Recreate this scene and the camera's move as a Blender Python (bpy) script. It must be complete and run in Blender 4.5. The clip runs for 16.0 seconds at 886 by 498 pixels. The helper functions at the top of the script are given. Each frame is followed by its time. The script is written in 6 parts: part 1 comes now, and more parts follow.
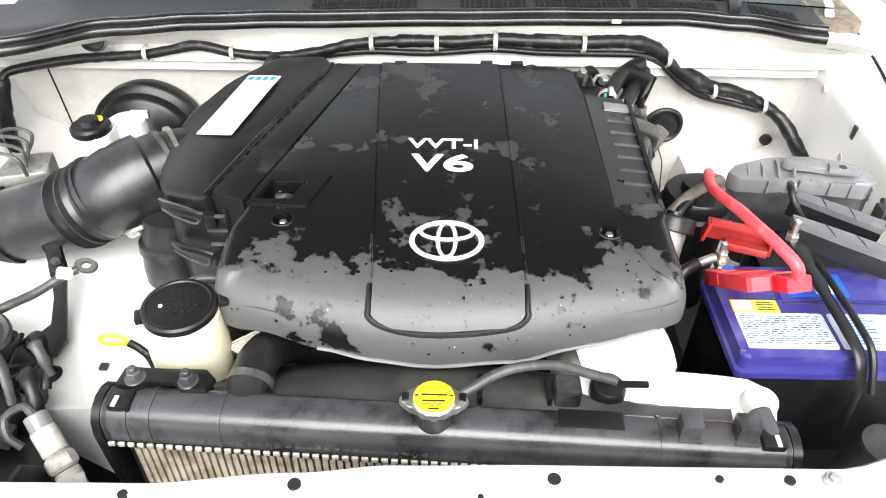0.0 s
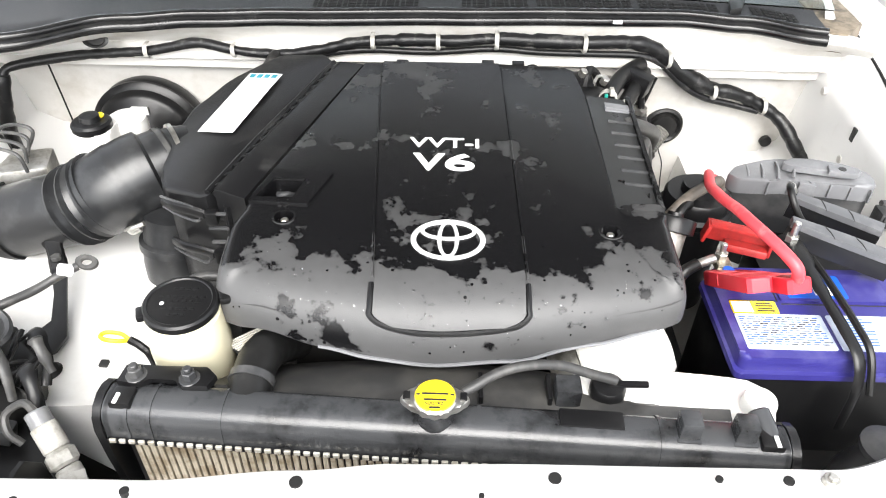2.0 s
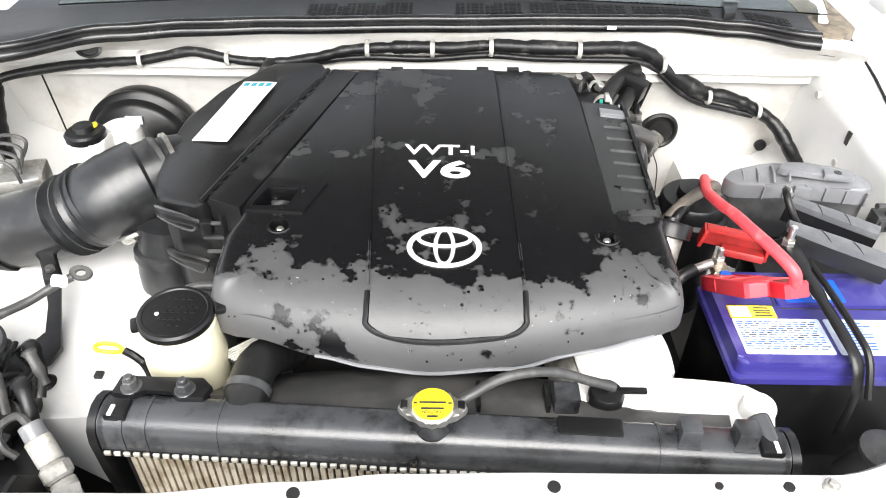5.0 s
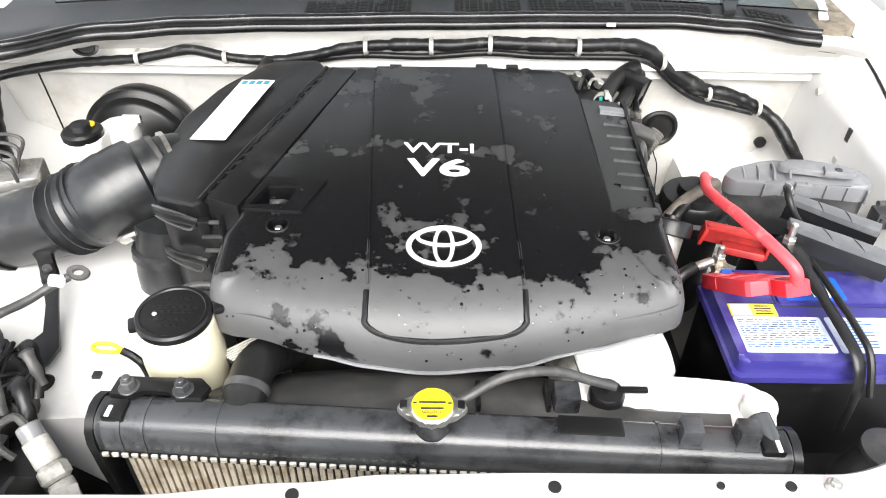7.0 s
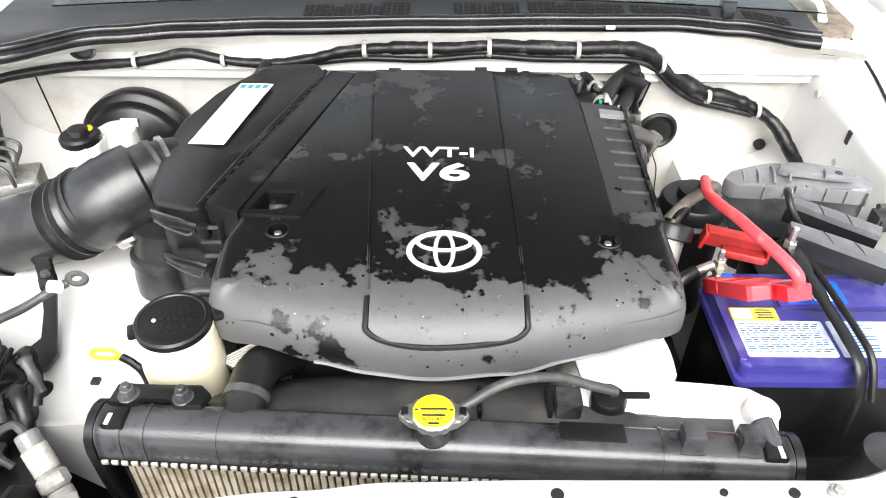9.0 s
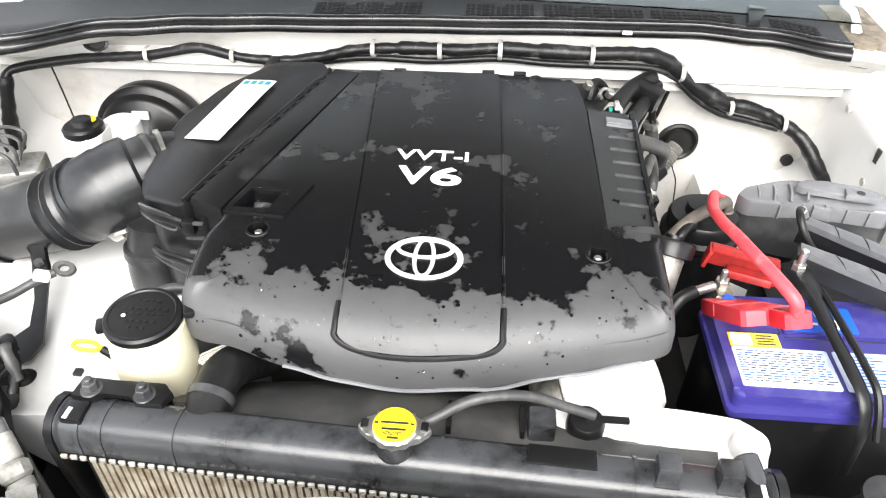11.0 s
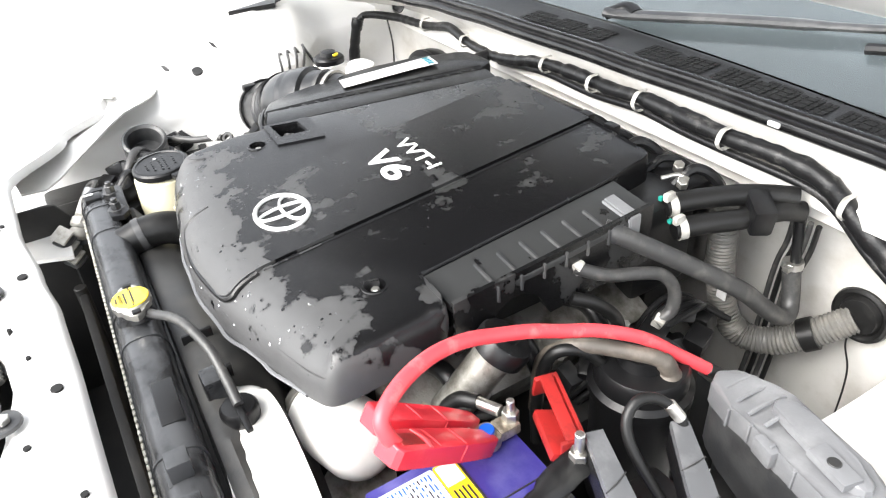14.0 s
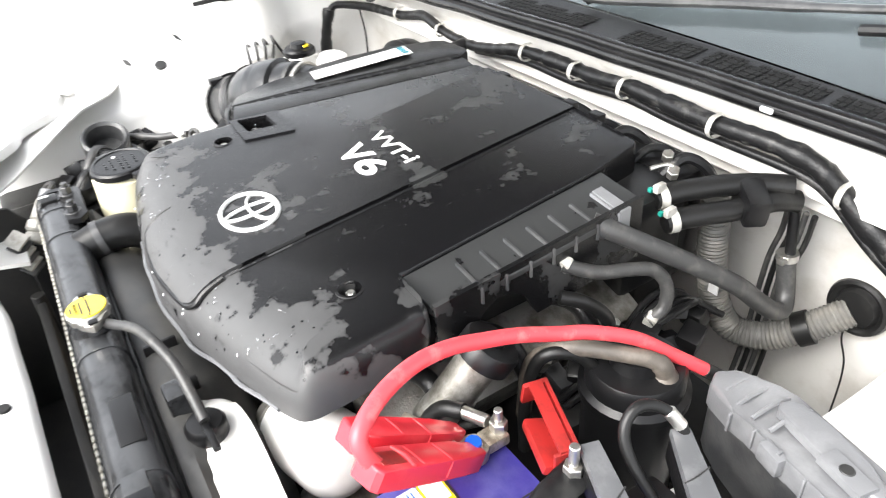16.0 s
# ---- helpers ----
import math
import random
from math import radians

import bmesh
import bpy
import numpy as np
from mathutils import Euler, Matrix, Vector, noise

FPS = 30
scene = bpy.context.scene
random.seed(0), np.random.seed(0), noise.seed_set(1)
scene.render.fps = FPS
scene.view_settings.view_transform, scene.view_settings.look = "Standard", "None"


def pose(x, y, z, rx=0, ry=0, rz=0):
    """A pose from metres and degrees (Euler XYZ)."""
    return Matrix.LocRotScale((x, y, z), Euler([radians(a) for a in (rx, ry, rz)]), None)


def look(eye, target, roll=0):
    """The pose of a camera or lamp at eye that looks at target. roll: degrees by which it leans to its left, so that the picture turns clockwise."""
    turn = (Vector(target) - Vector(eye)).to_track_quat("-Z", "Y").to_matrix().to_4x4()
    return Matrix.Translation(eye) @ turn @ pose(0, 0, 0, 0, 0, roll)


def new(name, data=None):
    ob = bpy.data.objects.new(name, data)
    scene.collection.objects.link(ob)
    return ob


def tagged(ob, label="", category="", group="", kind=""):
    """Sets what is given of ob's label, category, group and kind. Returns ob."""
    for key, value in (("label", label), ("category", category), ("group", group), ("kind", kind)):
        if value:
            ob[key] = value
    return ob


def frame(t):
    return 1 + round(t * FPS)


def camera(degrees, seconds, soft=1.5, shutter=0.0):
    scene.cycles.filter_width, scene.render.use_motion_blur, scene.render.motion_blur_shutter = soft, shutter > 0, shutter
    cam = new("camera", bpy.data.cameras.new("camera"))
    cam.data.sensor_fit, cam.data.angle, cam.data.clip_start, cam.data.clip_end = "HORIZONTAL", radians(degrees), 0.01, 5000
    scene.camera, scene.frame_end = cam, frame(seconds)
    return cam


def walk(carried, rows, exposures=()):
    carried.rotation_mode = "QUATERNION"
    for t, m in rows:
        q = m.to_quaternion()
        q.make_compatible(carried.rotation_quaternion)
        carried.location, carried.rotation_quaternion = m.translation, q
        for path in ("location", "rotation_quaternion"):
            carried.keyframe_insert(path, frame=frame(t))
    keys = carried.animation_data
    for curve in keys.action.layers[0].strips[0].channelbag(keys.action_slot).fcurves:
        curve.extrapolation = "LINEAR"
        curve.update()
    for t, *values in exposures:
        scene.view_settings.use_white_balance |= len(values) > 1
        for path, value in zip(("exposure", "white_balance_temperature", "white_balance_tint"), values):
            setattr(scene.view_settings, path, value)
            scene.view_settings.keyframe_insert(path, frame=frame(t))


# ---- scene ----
cam = camera(64.1, 16.0, soft=1.05, shutter=0.4)
PATH = [
    (0, (0.017, -0.073, 1.493), (-0.007, 1.476, 0.228), 0.4),
    (0.5, (0.014, -0.064, 1.494), (0.0, 1.489, 0.234), 0.7),
    (1, (0.012, -0.067, 1.492), (-0.007, 1.488, 0.234), 0.7),
    (1.5, (0.012, -0.069, 1.495), (0.0, 1.479, 0.228), 0.8),
    (2, (0.011, -0.074, 1.495), (-0.004, 1.472, 0.227), 1.0),
    (2.5, (0.01, -0.075, 1.496), (-0.002, 1.458, 0.212), 1.0),
    (3, (0.01, -0.076, 1.494), (-0.003, 1.471, 0.227), 0.7),
    (3.5, (0.01, -0.075, 1.496), (-0.004, 1.481, 0.238), 0.6),
    (4, (0.012, -0.074, 1.494), (0.0, 1.484, 0.239), 0.6),
    (6.5, (0.01, -0.065, 1.494), (0.011, 1.489, 0.236), 0.8),
    (7, (0.011, -0.065, 1.492), (0.008, 1.488, 0.232), 0.6),
    (7.5, (0.013, -0.065, 1.491), (0.009, 1.491, 0.234), 0.4),
    (8, (0.01, -0.058, 1.492), (0.006, 1.494, 0.23), 0.2),
    (8.5, (0.007, -0.054, 1.491), (0.015, 1.499, 0.23), 0.4),
    (9, (0.007, -0.058, 1.495), (0.011, 1.495, 0.235), 0.6),
    (9.5, (0.005, -0.058, 1.494), (0.009, 1.5, 0.24), 0.6),
    (11.8, (0.257, -0.012, 1.472), (-0.184, 1.489, 0.227), -0.5),
    (12, (0.317, -0.006, 1.478), (-0.242, 1.454, 0.231), -0.7),
    (12.5, (0.436, 0.118, 1.435), (-0.298, 1.513, 0.205), -0.5),
    (13, (0.541, 0.243, 1.438), (-0.448, 1.491, 0.228), -1.7),
    (13.5, (0.725, 0.365, 1.405), (-0.556, 1.379, 0.251), -0.1),
    (14, (0.839, 0.436, 1.4), (-0.601, 1.243, 0.272), -4.2),
    (14.3, (0.87, 0.453, 1.393), (-0.6, 1.207, 0.266), -3.9),
    (14.5, (0.874, 0.464, 1.391), (-0.606, 1.205, 0.269), -4.1),
    (15, (0.888, 0.472, 1.4), (-0.621, 1.202, 0.309), -4.8),
    (15.5, (0.875, 0.466, 1.394), (-0.623, 1.198, 0.289), -4.9),
    (16, (0.798, 0.459, 1.373), (-0.604, 1.311, 0.23), -4.2),
]
walk(cam, [(t, look(eye, target, roll)) for t, eye, target, roll in PATH], ((0, 1.69), (9.7, 1.72), (12.0, 1.77), (12.5, 1.75), (13, 1.98), (13.5, 2.06), (14, 1.92), (14.5, 1.87), (15.3, 1.83), (16, 1.95)))

# ---- light ----
world = bpy.data.worlds.new("sky")
world.use_nodes = True
scene.world = world
wn, wl = world.node_tree.nodes, world.node_tree.links
sky = wn.new("ShaderNodeTexSky")
sky.sky_type, sky.sun_disc = "NISHITA", False
sky.sun_elevation, sky.sun_rotation = radians(45), radians(177)
haze = wn.new("ShaderNodeHueSaturation")
haze.inputs["Saturation"].default_value = 0.18
wl.new(sky.outputs[0], haze.inputs["Color"])
wl.new(haze.outputs[0], wn["Background"].inputs[0])
wn["Background"].inputs[1].default_value = 0.15
sun_data = bpy.data.lights.new("sun", "SUN")
sun_data.energy, sun_data.angle, sun_data.color = 2.6, radians(50), (1.0, 0.97, 0.93)
sun = new("sun", sun_data)
sun.matrix_world = look((0.2, -3.2, 4.6), (0, 0.6, 0.9))
scene.view_settings.exposure = 1.68

# ---- helpers of this scene ----
rng = random.Random(7)
PLACE = {}


def thing(name, loc, label, category, group="", kind=""):
    ob = new(name)
    ob.empty_display_size = 0.02
    ob.location = loc
    PLACE[ob] = Vector(loc)
    return tagged(ob, label, category, group, kind)


def part(name, bm, material, parent=None, label="", category="", group="", kind="", angle=38, loc=None):
    base = PLACE[parent] if parent else Vector((0, 0, 0))
    if loc is None:
        loc = sum((v.co for v in bm.verts), Vector()) / max(1, len(bm.verts))
    loc = Vector(loc)
    bmesh.ops.recalc_face_normals(bm, faces=bm.faces)
    bmesh.ops.translate(bm, verts=bm.verts, vec=-loc)
    me = bpy.data.meshes.new(name)
    bm.to_mesh(me)
    bm.free()
    me.shade_smooth()
    me.set_sharp_from_angle(angle=radians(angle))
    me.materials.append(material)
    ob = new(name, me)
    PLACE[ob] = loc
    if parent:
        ob.parent = parent
    ob.location = loc - base
    return tagged(ob, label, category, group, kind)


def solo(name, bm, material, label, category, group="", kind="", angle=38, loc=None):
    return part(name, bm, material, None, label, category, group, kind, angle, loc)


def merge(bm, other):
    me = bpy.data.meshes.new("tmp")
    other.to_mesh(me)
    other.free()
    bm.from_mesh(me)
    bpy.data.meshes.remove(me)
    return bm


def B():
    return bmesh.new()


def box(bm, c, size, bevel=0.0, m=None, seg=2, taper=1.0):
    b = bmesh.new()
    bmesh.ops.create_cube(b, size=1)
    for v in b.verts:
        k = taper if v.co.z > 0 else 1
        v.co = Vector((v.co.x * size[0] * k, v.co.y * size[1] * k, v.co.z * size[2]))
    if bevel:
        bmesh.ops.bevel(b, geom=b.edges[:], offset=bevel, segments=seg, affect="EDGES", profile=0.6)
    if m:
        b.transform(m.to_3x3().to_4x4())
    bmesh.ops.translate(b, verts=b.verts, vec=Vector(c))
    return merge(bm, b)


def smooth_path(pts, n):
    pts = [Vector(p) for p in pts]
    out = []
    ext = [pts[0] * 2 - pts[1]] + pts + [pts[-1] * 2 - pts[-2]]
    for i in range(1, len(ext) - 2):
        a, b, c, d = ext[i - 1:i + 3]
        for k in range(n):
            t = k / n
            out.append(0.5 * (2 * b + (c - a) * t + (2 * a - 5 * b + 4 * c - d) * t * t + (3 * b - a - 3 * c + d) * t ** 3))
    out.append(pts[-1])
    return out


def tube(bm, pts, r, seg=12, n=8, corr=0.0, pitch=0.008, flat=1.0, lump=0.0, caps=True):
    """A round hose along pts. corr: height of its ribs. flat: its height against its width."""
    path = smooth_path(pts, n) if n > 1 else [Vector(p) for p in pts]
    if corr:
        dense, dist = [], 0.0
        for a, b in zip(path, path[1:]):
            k = max(1, int((b - a).length / (pitch / 4)))
            dense += [a.lerp(b, i / k) for i in range(k)]
        path = dense + [path[-1]]
    rings, prev, dist = [], None, 0.0
    for i, p in enumerate(path):
        d = (path[min(i + 1, len(path) - 1)] - path[max(i - 1, 0)]).normalized()
        if prev is None:
            u = d.cross(Vector((0, 0, 1)))
            if u.length < 0.05:
                u = d.cross(Vector((0, 1, 0)))
        else:
            u = prev - d * prev.dot(d)
        u.normalize()
        prev = u
        w = d.cross(u)
        if i:
            dist += (p - path[i - 1]).length
        rr = (r[i * len(r) // len(path)] if isinstance(r, (list, tuple)) else r)
        rr += corr * math.cos(2 * math.pi * dist / pitch) if corr else 0
        rr *= 1 + lump * noise.noise(p * 60)
        ring = []
        for k in range(seg):
            a = 2 * math.pi * k / seg
            ring.append(bm.verts.new(p + u * rr * math.cos(a) + w * rr * flat * math.sin(a)))
        rings.append(ring)
    for a, b in zip(rings, rings[1:]):
        for k in range(seg):
            bm.faces.new((a[k], a[(k + 1) % seg], b[(k + 1) % seg], b[k]))
    if caps:
        bm.faces.new(rings[0][::-1])
        bm.faces.new(rings[-1])
    return bm


def lathe(bm, p, axis, profile, seg=32, squash=1.0):
    """Turns (radius, height) pairs about the axis through p."""
    p, axis = Vector(p), Vector(axis).normalized()
    u = axis.cross(Vector((0, 1, 0)))
    if u.length < 0.1:
        u = axis.cross(Vector((1, 0, 0)))
    u.normalize()
    w = axis.cross(u)
    rings = []
    for r, h in profile:
        if r < 1e-6:
            rings.append([bm.verts.new(p + axis * h)])
        else:
            rings.append([bm.verts.new(p + axis * h + (u * math.cos(2 * math.pi * k / seg) + w * squash * math.sin(2 * math.pi * k / seg)) * r) for k in range(seg)])
    for a, b in zip(rings, rings[1:]):
        for k in range(seg):
            j = (k + 1) % seg
            f = [a[k % len(a)], a[j % len(a)], b[j % len(b)], b[k % len(b)]]
            f = [v for i, v in enumerate(f) if v not in f[:i]]
            if len(f) > 2:
                bm.faces.new(f)
    return bm


def cylinder(bm, a, b, r, seg=20, bevel=0.001):
    a, b = Vector(a), Vector(b)
    h = (b - a).length
    return lathe(bm, a, b - a, [(0, 0), (r - bevel, 0), (r, bevel), (r, h - bevel), (r - bevel, h), (0, h)], seg)


def prism(bm, poly, z0, z1, bevel=0.0, m=None, seg=2):
    """A flat outline made thick; z0 and z1 may be functions of (x, y). m: turns it into place."""
    b = bmesh.new()
    f0 = z0 if callable(z0) else (lambda x, y: z0)
    f1 = z1 if callable(z1) else (lambda x, y: z1)
    lo = [b.verts.new((x, y, f0(x, y))) for x, y in poly]
    hi = [b.verts.new((x, y, f1(x, y))) for x, y in poly]
    b.faces.new(lo[::-1])
    top = b.faces.new(hi)
    for i in range(len(poly)):
        j = (i + 1) % len(poly)
        b.faces.new((lo[i], lo[j], hi[j], hi[i]))
    if bevel:
        bmesh.ops.bevel(b, geom=list(top.edges), offset=bevel, segments=seg, affect="EDGES", profile=0.6)
    if m:
        b.transform(m)
    return merge(bm, b)


def sheet(bm, rows, thick=0.0):
    """A sheet through rows of points; thick: metres that it is deep, away from its normal."""
    b = bmesh.new()
    vs = [[b.verts.new(p) for p in row] for row in rows]
    for r0, r1 in zip(vs, vs[1:]):
        for i in range(len(r0) - 1):
            b.faces.new((r0[i], r0[i + 1], r1[i + 1], r1[i]))
    if thick:
        bmesh.ops.recalc_face_normals(b, faces=b.faces)
        bmesh.ops.solidify(b, geom=b.faces[:], thickness=thick)
    return merge(bm, b)


def rounded(x0, y0, x1, y1, r, n=5):
    out = []
    for cx, cy, a0 in ((x1 - r, y0 + r, -90), (x1 - r, y1 - r, 0), (x0 + r, y1 - r, 90), (x0 + r, y0 + r, 180)):
        for i in range(n + 1):
            a = radians(a0 + 90 * i / n)
            out.append((cx + r * math.cos(a), cy + r * math.sin(a)))
    return out


def chaikin(poly, times=2, q=0.25):
    for _ in range(times):
        out = []
        for a, b in zip(poly, poly[1:] + poly[:1]):
            out.append((a[0] + (b[0] - a[0]) * q, a[1] + (b[1] - a[1]) * q))
            out.append((a[0] + (b[0] - a[0]) * (1 - q), a[1] + (b[1] - a[1]) * (1 - q)))
        poly = out
    return poly


def lerp_table(tab, x):
    for (x0, y0), (x1, y1) in zip(tab, tab[1:]):
        if x <= x1:
            t = max(0.0, (x - x0) / (x1 - x0))
            t = t * t * (3 - 2 * t)
            return y0 + (y1 - y0) * t
    return tab[-1][1]


# ---- materials ----
def mat(name, base, rough=0.5, metal=0.0, dirt=None, dirt_scale=20, dirt_lo=0.45, dirt_hi=0.65, dirt_rough=None, grain=0.0, grain_scale=400, spec=0.5, vary=0.15, coat=0.0):
    """Base colour with slow variation, a second colour in stains, and fine relief."""
    m = bpy.data.materials.new(name)
    m.use_nodes = True
    nt = m.node_tree
    n, l = nt.nodes, nt.links
    p = n["Principled BSDF"]
    p.inputs["Roughness"].default_value, p.inputs["Metallic"].default_value = rough, metal
    p.inputs["Specular IOR Level"].default_value = spec
    p.inputs["Coat Weight"].default_value = coat
    p.inputs["Coat Roughness"].default_value = 0.1
    tc = n.new("ShaderNodeTexCoord")
    geo = n.new("ShaderNodeNewGeometry")
    slow = n.new("ShaderNodeTexNoise")
    slow.inputs["Scale"].default_value, slow.inputs["Detail"].default_value = 9, 5
    l.new(geo.outputs["Position"], slow.inputs["Vector"])
    mix = n.new("ShaderNodeMix")
    mix.data_type = "RGBA"
    lo = [c * (1 - vary) for c in base]
    hi = [min(1, c * (1 + vary)) for c in base]
    mix.inputs[6].default_value, mix.inputs[7].default_value = (*lo, 1), (*hi, 1)
    l.new(slow.outputs[0], mix.inputs[0])
    col = mix.outputs[2]
    if dirt:
        tex = n.new("ShaderNodeTexNoise")
        tex.inputs["Scale"].default_value, tex.inputs["Detail"].default_value, tex.inputs["Roughness"].default_value = dirt_scale, 7, 0.62
        l.new(geo.outputs["Position"], tex.inputs["Vector"])
        ramp = n.new("ShaderNodeMapRange")
        ramp.inputs[1].default_value, ramp.inputs[2].default_value = dirt_lo, dirt_hi
        l.new(tex.outputs[0], ramp.inputs[0])
        mx = n.new("ShaderNodeMix")
        mx.data_type = "RGBA"
        mx.inputs[7].default_value = (*dirt, 1)
        l.new(ramp.outputs[0], mx.inputs[0])
        l.new(col, mx.inputs[6])
        col = mx.outputs[2]
        if dirt_rough is not None:
            mr = n.new("ShaderNodeMix")
            mr.inputs[2].default_value, mr.inputs[3].default_value = rough, dirt_rough
            l.new(ramp.outputs[0], mr.inputs[0])
            l.new(mr.outputs[0], p.inputs["Roughness"])
    l.new(col, p.inputs["Base Color"])
    if grain:
        g = n.new("ShaderNodeTexNoise")
        g.inputs["Scale"].default_value, g.inputs["Detail"].default_value = grain_scale, 3
        l.new(geo.outputs["Position"], g.inputs["Vector"])
        bump = n.new("ShaderNodeBump")
        bump.inputs["Strength"].default_value, bump.inputs["Distance"].default_value = grain, 0.001
        l.new(g.outputs[0], bump.inputs["Height"])
        l.new(bump.outputs[0], p.inputs["Normal"])
    return m


def wet_plastic(name, dry, wet, scale, lo, hi, rough_dry, rough_wet):
    """Black moulded plastic, drying in patches: pale matt film where dry, dark and shiny where wet."""
    m = mat(name, dry, rough_dry, dirt=wet, dirt_scale=scale, dirt_lo=lo, dirt_hi=hi, dirt_rough=rough_wet, grain=0.25, grain_scale=900, spec=0.4)
    return m


M_COVER = wet_plastic("cover_plastic", (0.045, 0.0465, 0.047), (0.0045, 0.0045, 0.005), 12, 0.444, 0.478, 0.42, 0.27)


def drying(m):
    """The drying film: patches of two sizes; paler front and rear paint in sheen."""
    n, l = m.node_tree.nodes, m.node_tree.links
    ramp = next(k for k in n if k.type == "MAP_RANGE")
    big = ramp.inputs[0].links[0].from_node
    geo_ = big.inputs["Vector"].links[0].from_node
    fine = n.new("ShaderNodeTexNoise")
    fine.inputs["Scale"].default_value, fine.inputs["Detail"].default_value = 55, 4
    l.new(geo_.outputs["Position"], fine.inputs["Vector"])
    split = n.new("ShaderNodeSeparateXYZ")
    l.new(geo_.outputs["Position"], split.inputs[0])
    # More pale film low on the front: the slope's sheen, put into the colour.
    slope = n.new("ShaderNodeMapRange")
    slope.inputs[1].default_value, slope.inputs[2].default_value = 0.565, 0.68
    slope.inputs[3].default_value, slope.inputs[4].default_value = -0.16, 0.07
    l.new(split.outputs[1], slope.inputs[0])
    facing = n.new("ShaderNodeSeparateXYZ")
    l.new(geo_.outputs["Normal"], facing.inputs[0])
    # Steep front faces get paler too, painting in the brightness they reflect.
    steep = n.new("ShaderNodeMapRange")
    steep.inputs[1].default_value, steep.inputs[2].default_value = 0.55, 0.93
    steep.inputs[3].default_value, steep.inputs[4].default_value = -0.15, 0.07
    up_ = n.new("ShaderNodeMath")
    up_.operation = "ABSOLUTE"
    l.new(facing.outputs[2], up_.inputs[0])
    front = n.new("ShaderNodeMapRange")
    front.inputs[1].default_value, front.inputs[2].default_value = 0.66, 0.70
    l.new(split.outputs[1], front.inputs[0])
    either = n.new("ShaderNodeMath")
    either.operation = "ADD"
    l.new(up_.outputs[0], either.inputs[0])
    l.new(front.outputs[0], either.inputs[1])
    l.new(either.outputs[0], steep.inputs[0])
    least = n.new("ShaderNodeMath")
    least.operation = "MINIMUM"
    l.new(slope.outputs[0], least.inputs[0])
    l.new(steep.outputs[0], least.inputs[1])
    a = n.new("ShaderNodeMath")
    a.operation = "MULTIPLY_ADD"
    a.inputs[1].default_value = 0.22
    l.new(fine.outputs[0], a.inputs[0])
    l.new(big.outputs[0], a.inputs[2])
    b = n.new("ShaderNodeMath")
    b.operation = "ADD"
    # The rear strip's faint sheen, painted as extra pale film.
    rear = n.new("ShaderNodeMapRange")
    rear.inputs[1].default_value, rear.inputs[2].default_value = 0.98, 1.10
    rear.inputs[3].default_value, rear.inputs[4].default_value = 0.0, -0.05
    l.new(split.outputs[1], rear.inputs[0])
    edge = n.new("ShaderNodeMath")
    edge.operation = "ADD"
    l.new(least.outputs[0], edge.inputs[0])
    l.new(rear.outputs[0], edge.inputs[1])
    l.new(a.outputs[0], b.inputs[0])
    l.new(edge.outputs[0], b.inputs[1])
    c = n.new("ShaderNodeMath")
    c.operation = "SUBTRACT"
    c.inputs[1].default_value = 0.116
    l.new(b.outputs[0], c.inputs[0])
    spots = n.new("ShaderNodeTexVoronoi")
    spots.inputs["Scale"].default_value = 120
    l.new(geo_.outputs["Position"], spots.inputs["Vector"])
    dot = n.new("ShaderNodeMapRange")
    dot.inputs[1].default_value, dot.inputs[2].default_value = 0.12, 0.34
    dot.inputs[3].default_value, dot.inputs[4].default_value = 0.13, 0.0
    l.new(spots.outputs["Distance"], dot.inputs[0])
    some = n.new("ShaderNodeMath")
    some.operation = "GREATER_THAN"
    some.inputs[1].default_value = 0.9
    pick = n.new("ShaderNodeSeparateColor")
    l.new(spots.outputs["Color"], pick.inputs[0])
    l.new(pick.outputs[0], some.inputs[0])
    few = n.new("ShaderNodeMath")
    few.operation = "MULTIPLY_ADD"
    l.new(dot.outputs[0], few.inputs[0])
    l.new(some.outputs[0], few.inputs[1])
    l.new(c.outputs[0], few.inputs[2])
    l.new(few.outputs[0], ramp.inputs[0])


def film_sheen(m):
    """Smeared film colour, paler towards the front, where the slope's sheen is painted in."""
    n, l = m.node_tree.nodes, m.node_tree.links
    first = next(k for k in n if k.type == "MIX" and k.data_type == "RGBA")
    slow = first.inputs[0].links[0].from_node
    pos = slow.inputs["Vector"].links[0].from_node
    split = n.new("ShaderNodeSeparateXYZ")
    l.new(pos.outputs["Position"], split.inputs[0])
    # Front sheen as colour: film grows paler by position.
    front_sheen = n.new("ShaderNodeMapRange")
    front_sheen.inputs[1].default_value, front_sheen.inputs[2].default_value = 0.76, 0.57
    front_sheen.inputs[3].default_value, front_sheen.inputs[4].default_value = 0.0, 0.75
    l.new(split.outputs[1], front_sheen.inputs[0])
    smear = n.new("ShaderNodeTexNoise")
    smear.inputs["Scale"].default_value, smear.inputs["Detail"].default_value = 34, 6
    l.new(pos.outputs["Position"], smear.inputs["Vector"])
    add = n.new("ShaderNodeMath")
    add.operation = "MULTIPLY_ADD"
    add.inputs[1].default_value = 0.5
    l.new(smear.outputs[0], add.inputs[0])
    l.new(front_sheen.outputs[0], add.inputs[2])
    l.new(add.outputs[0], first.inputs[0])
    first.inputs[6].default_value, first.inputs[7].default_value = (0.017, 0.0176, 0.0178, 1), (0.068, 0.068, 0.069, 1)


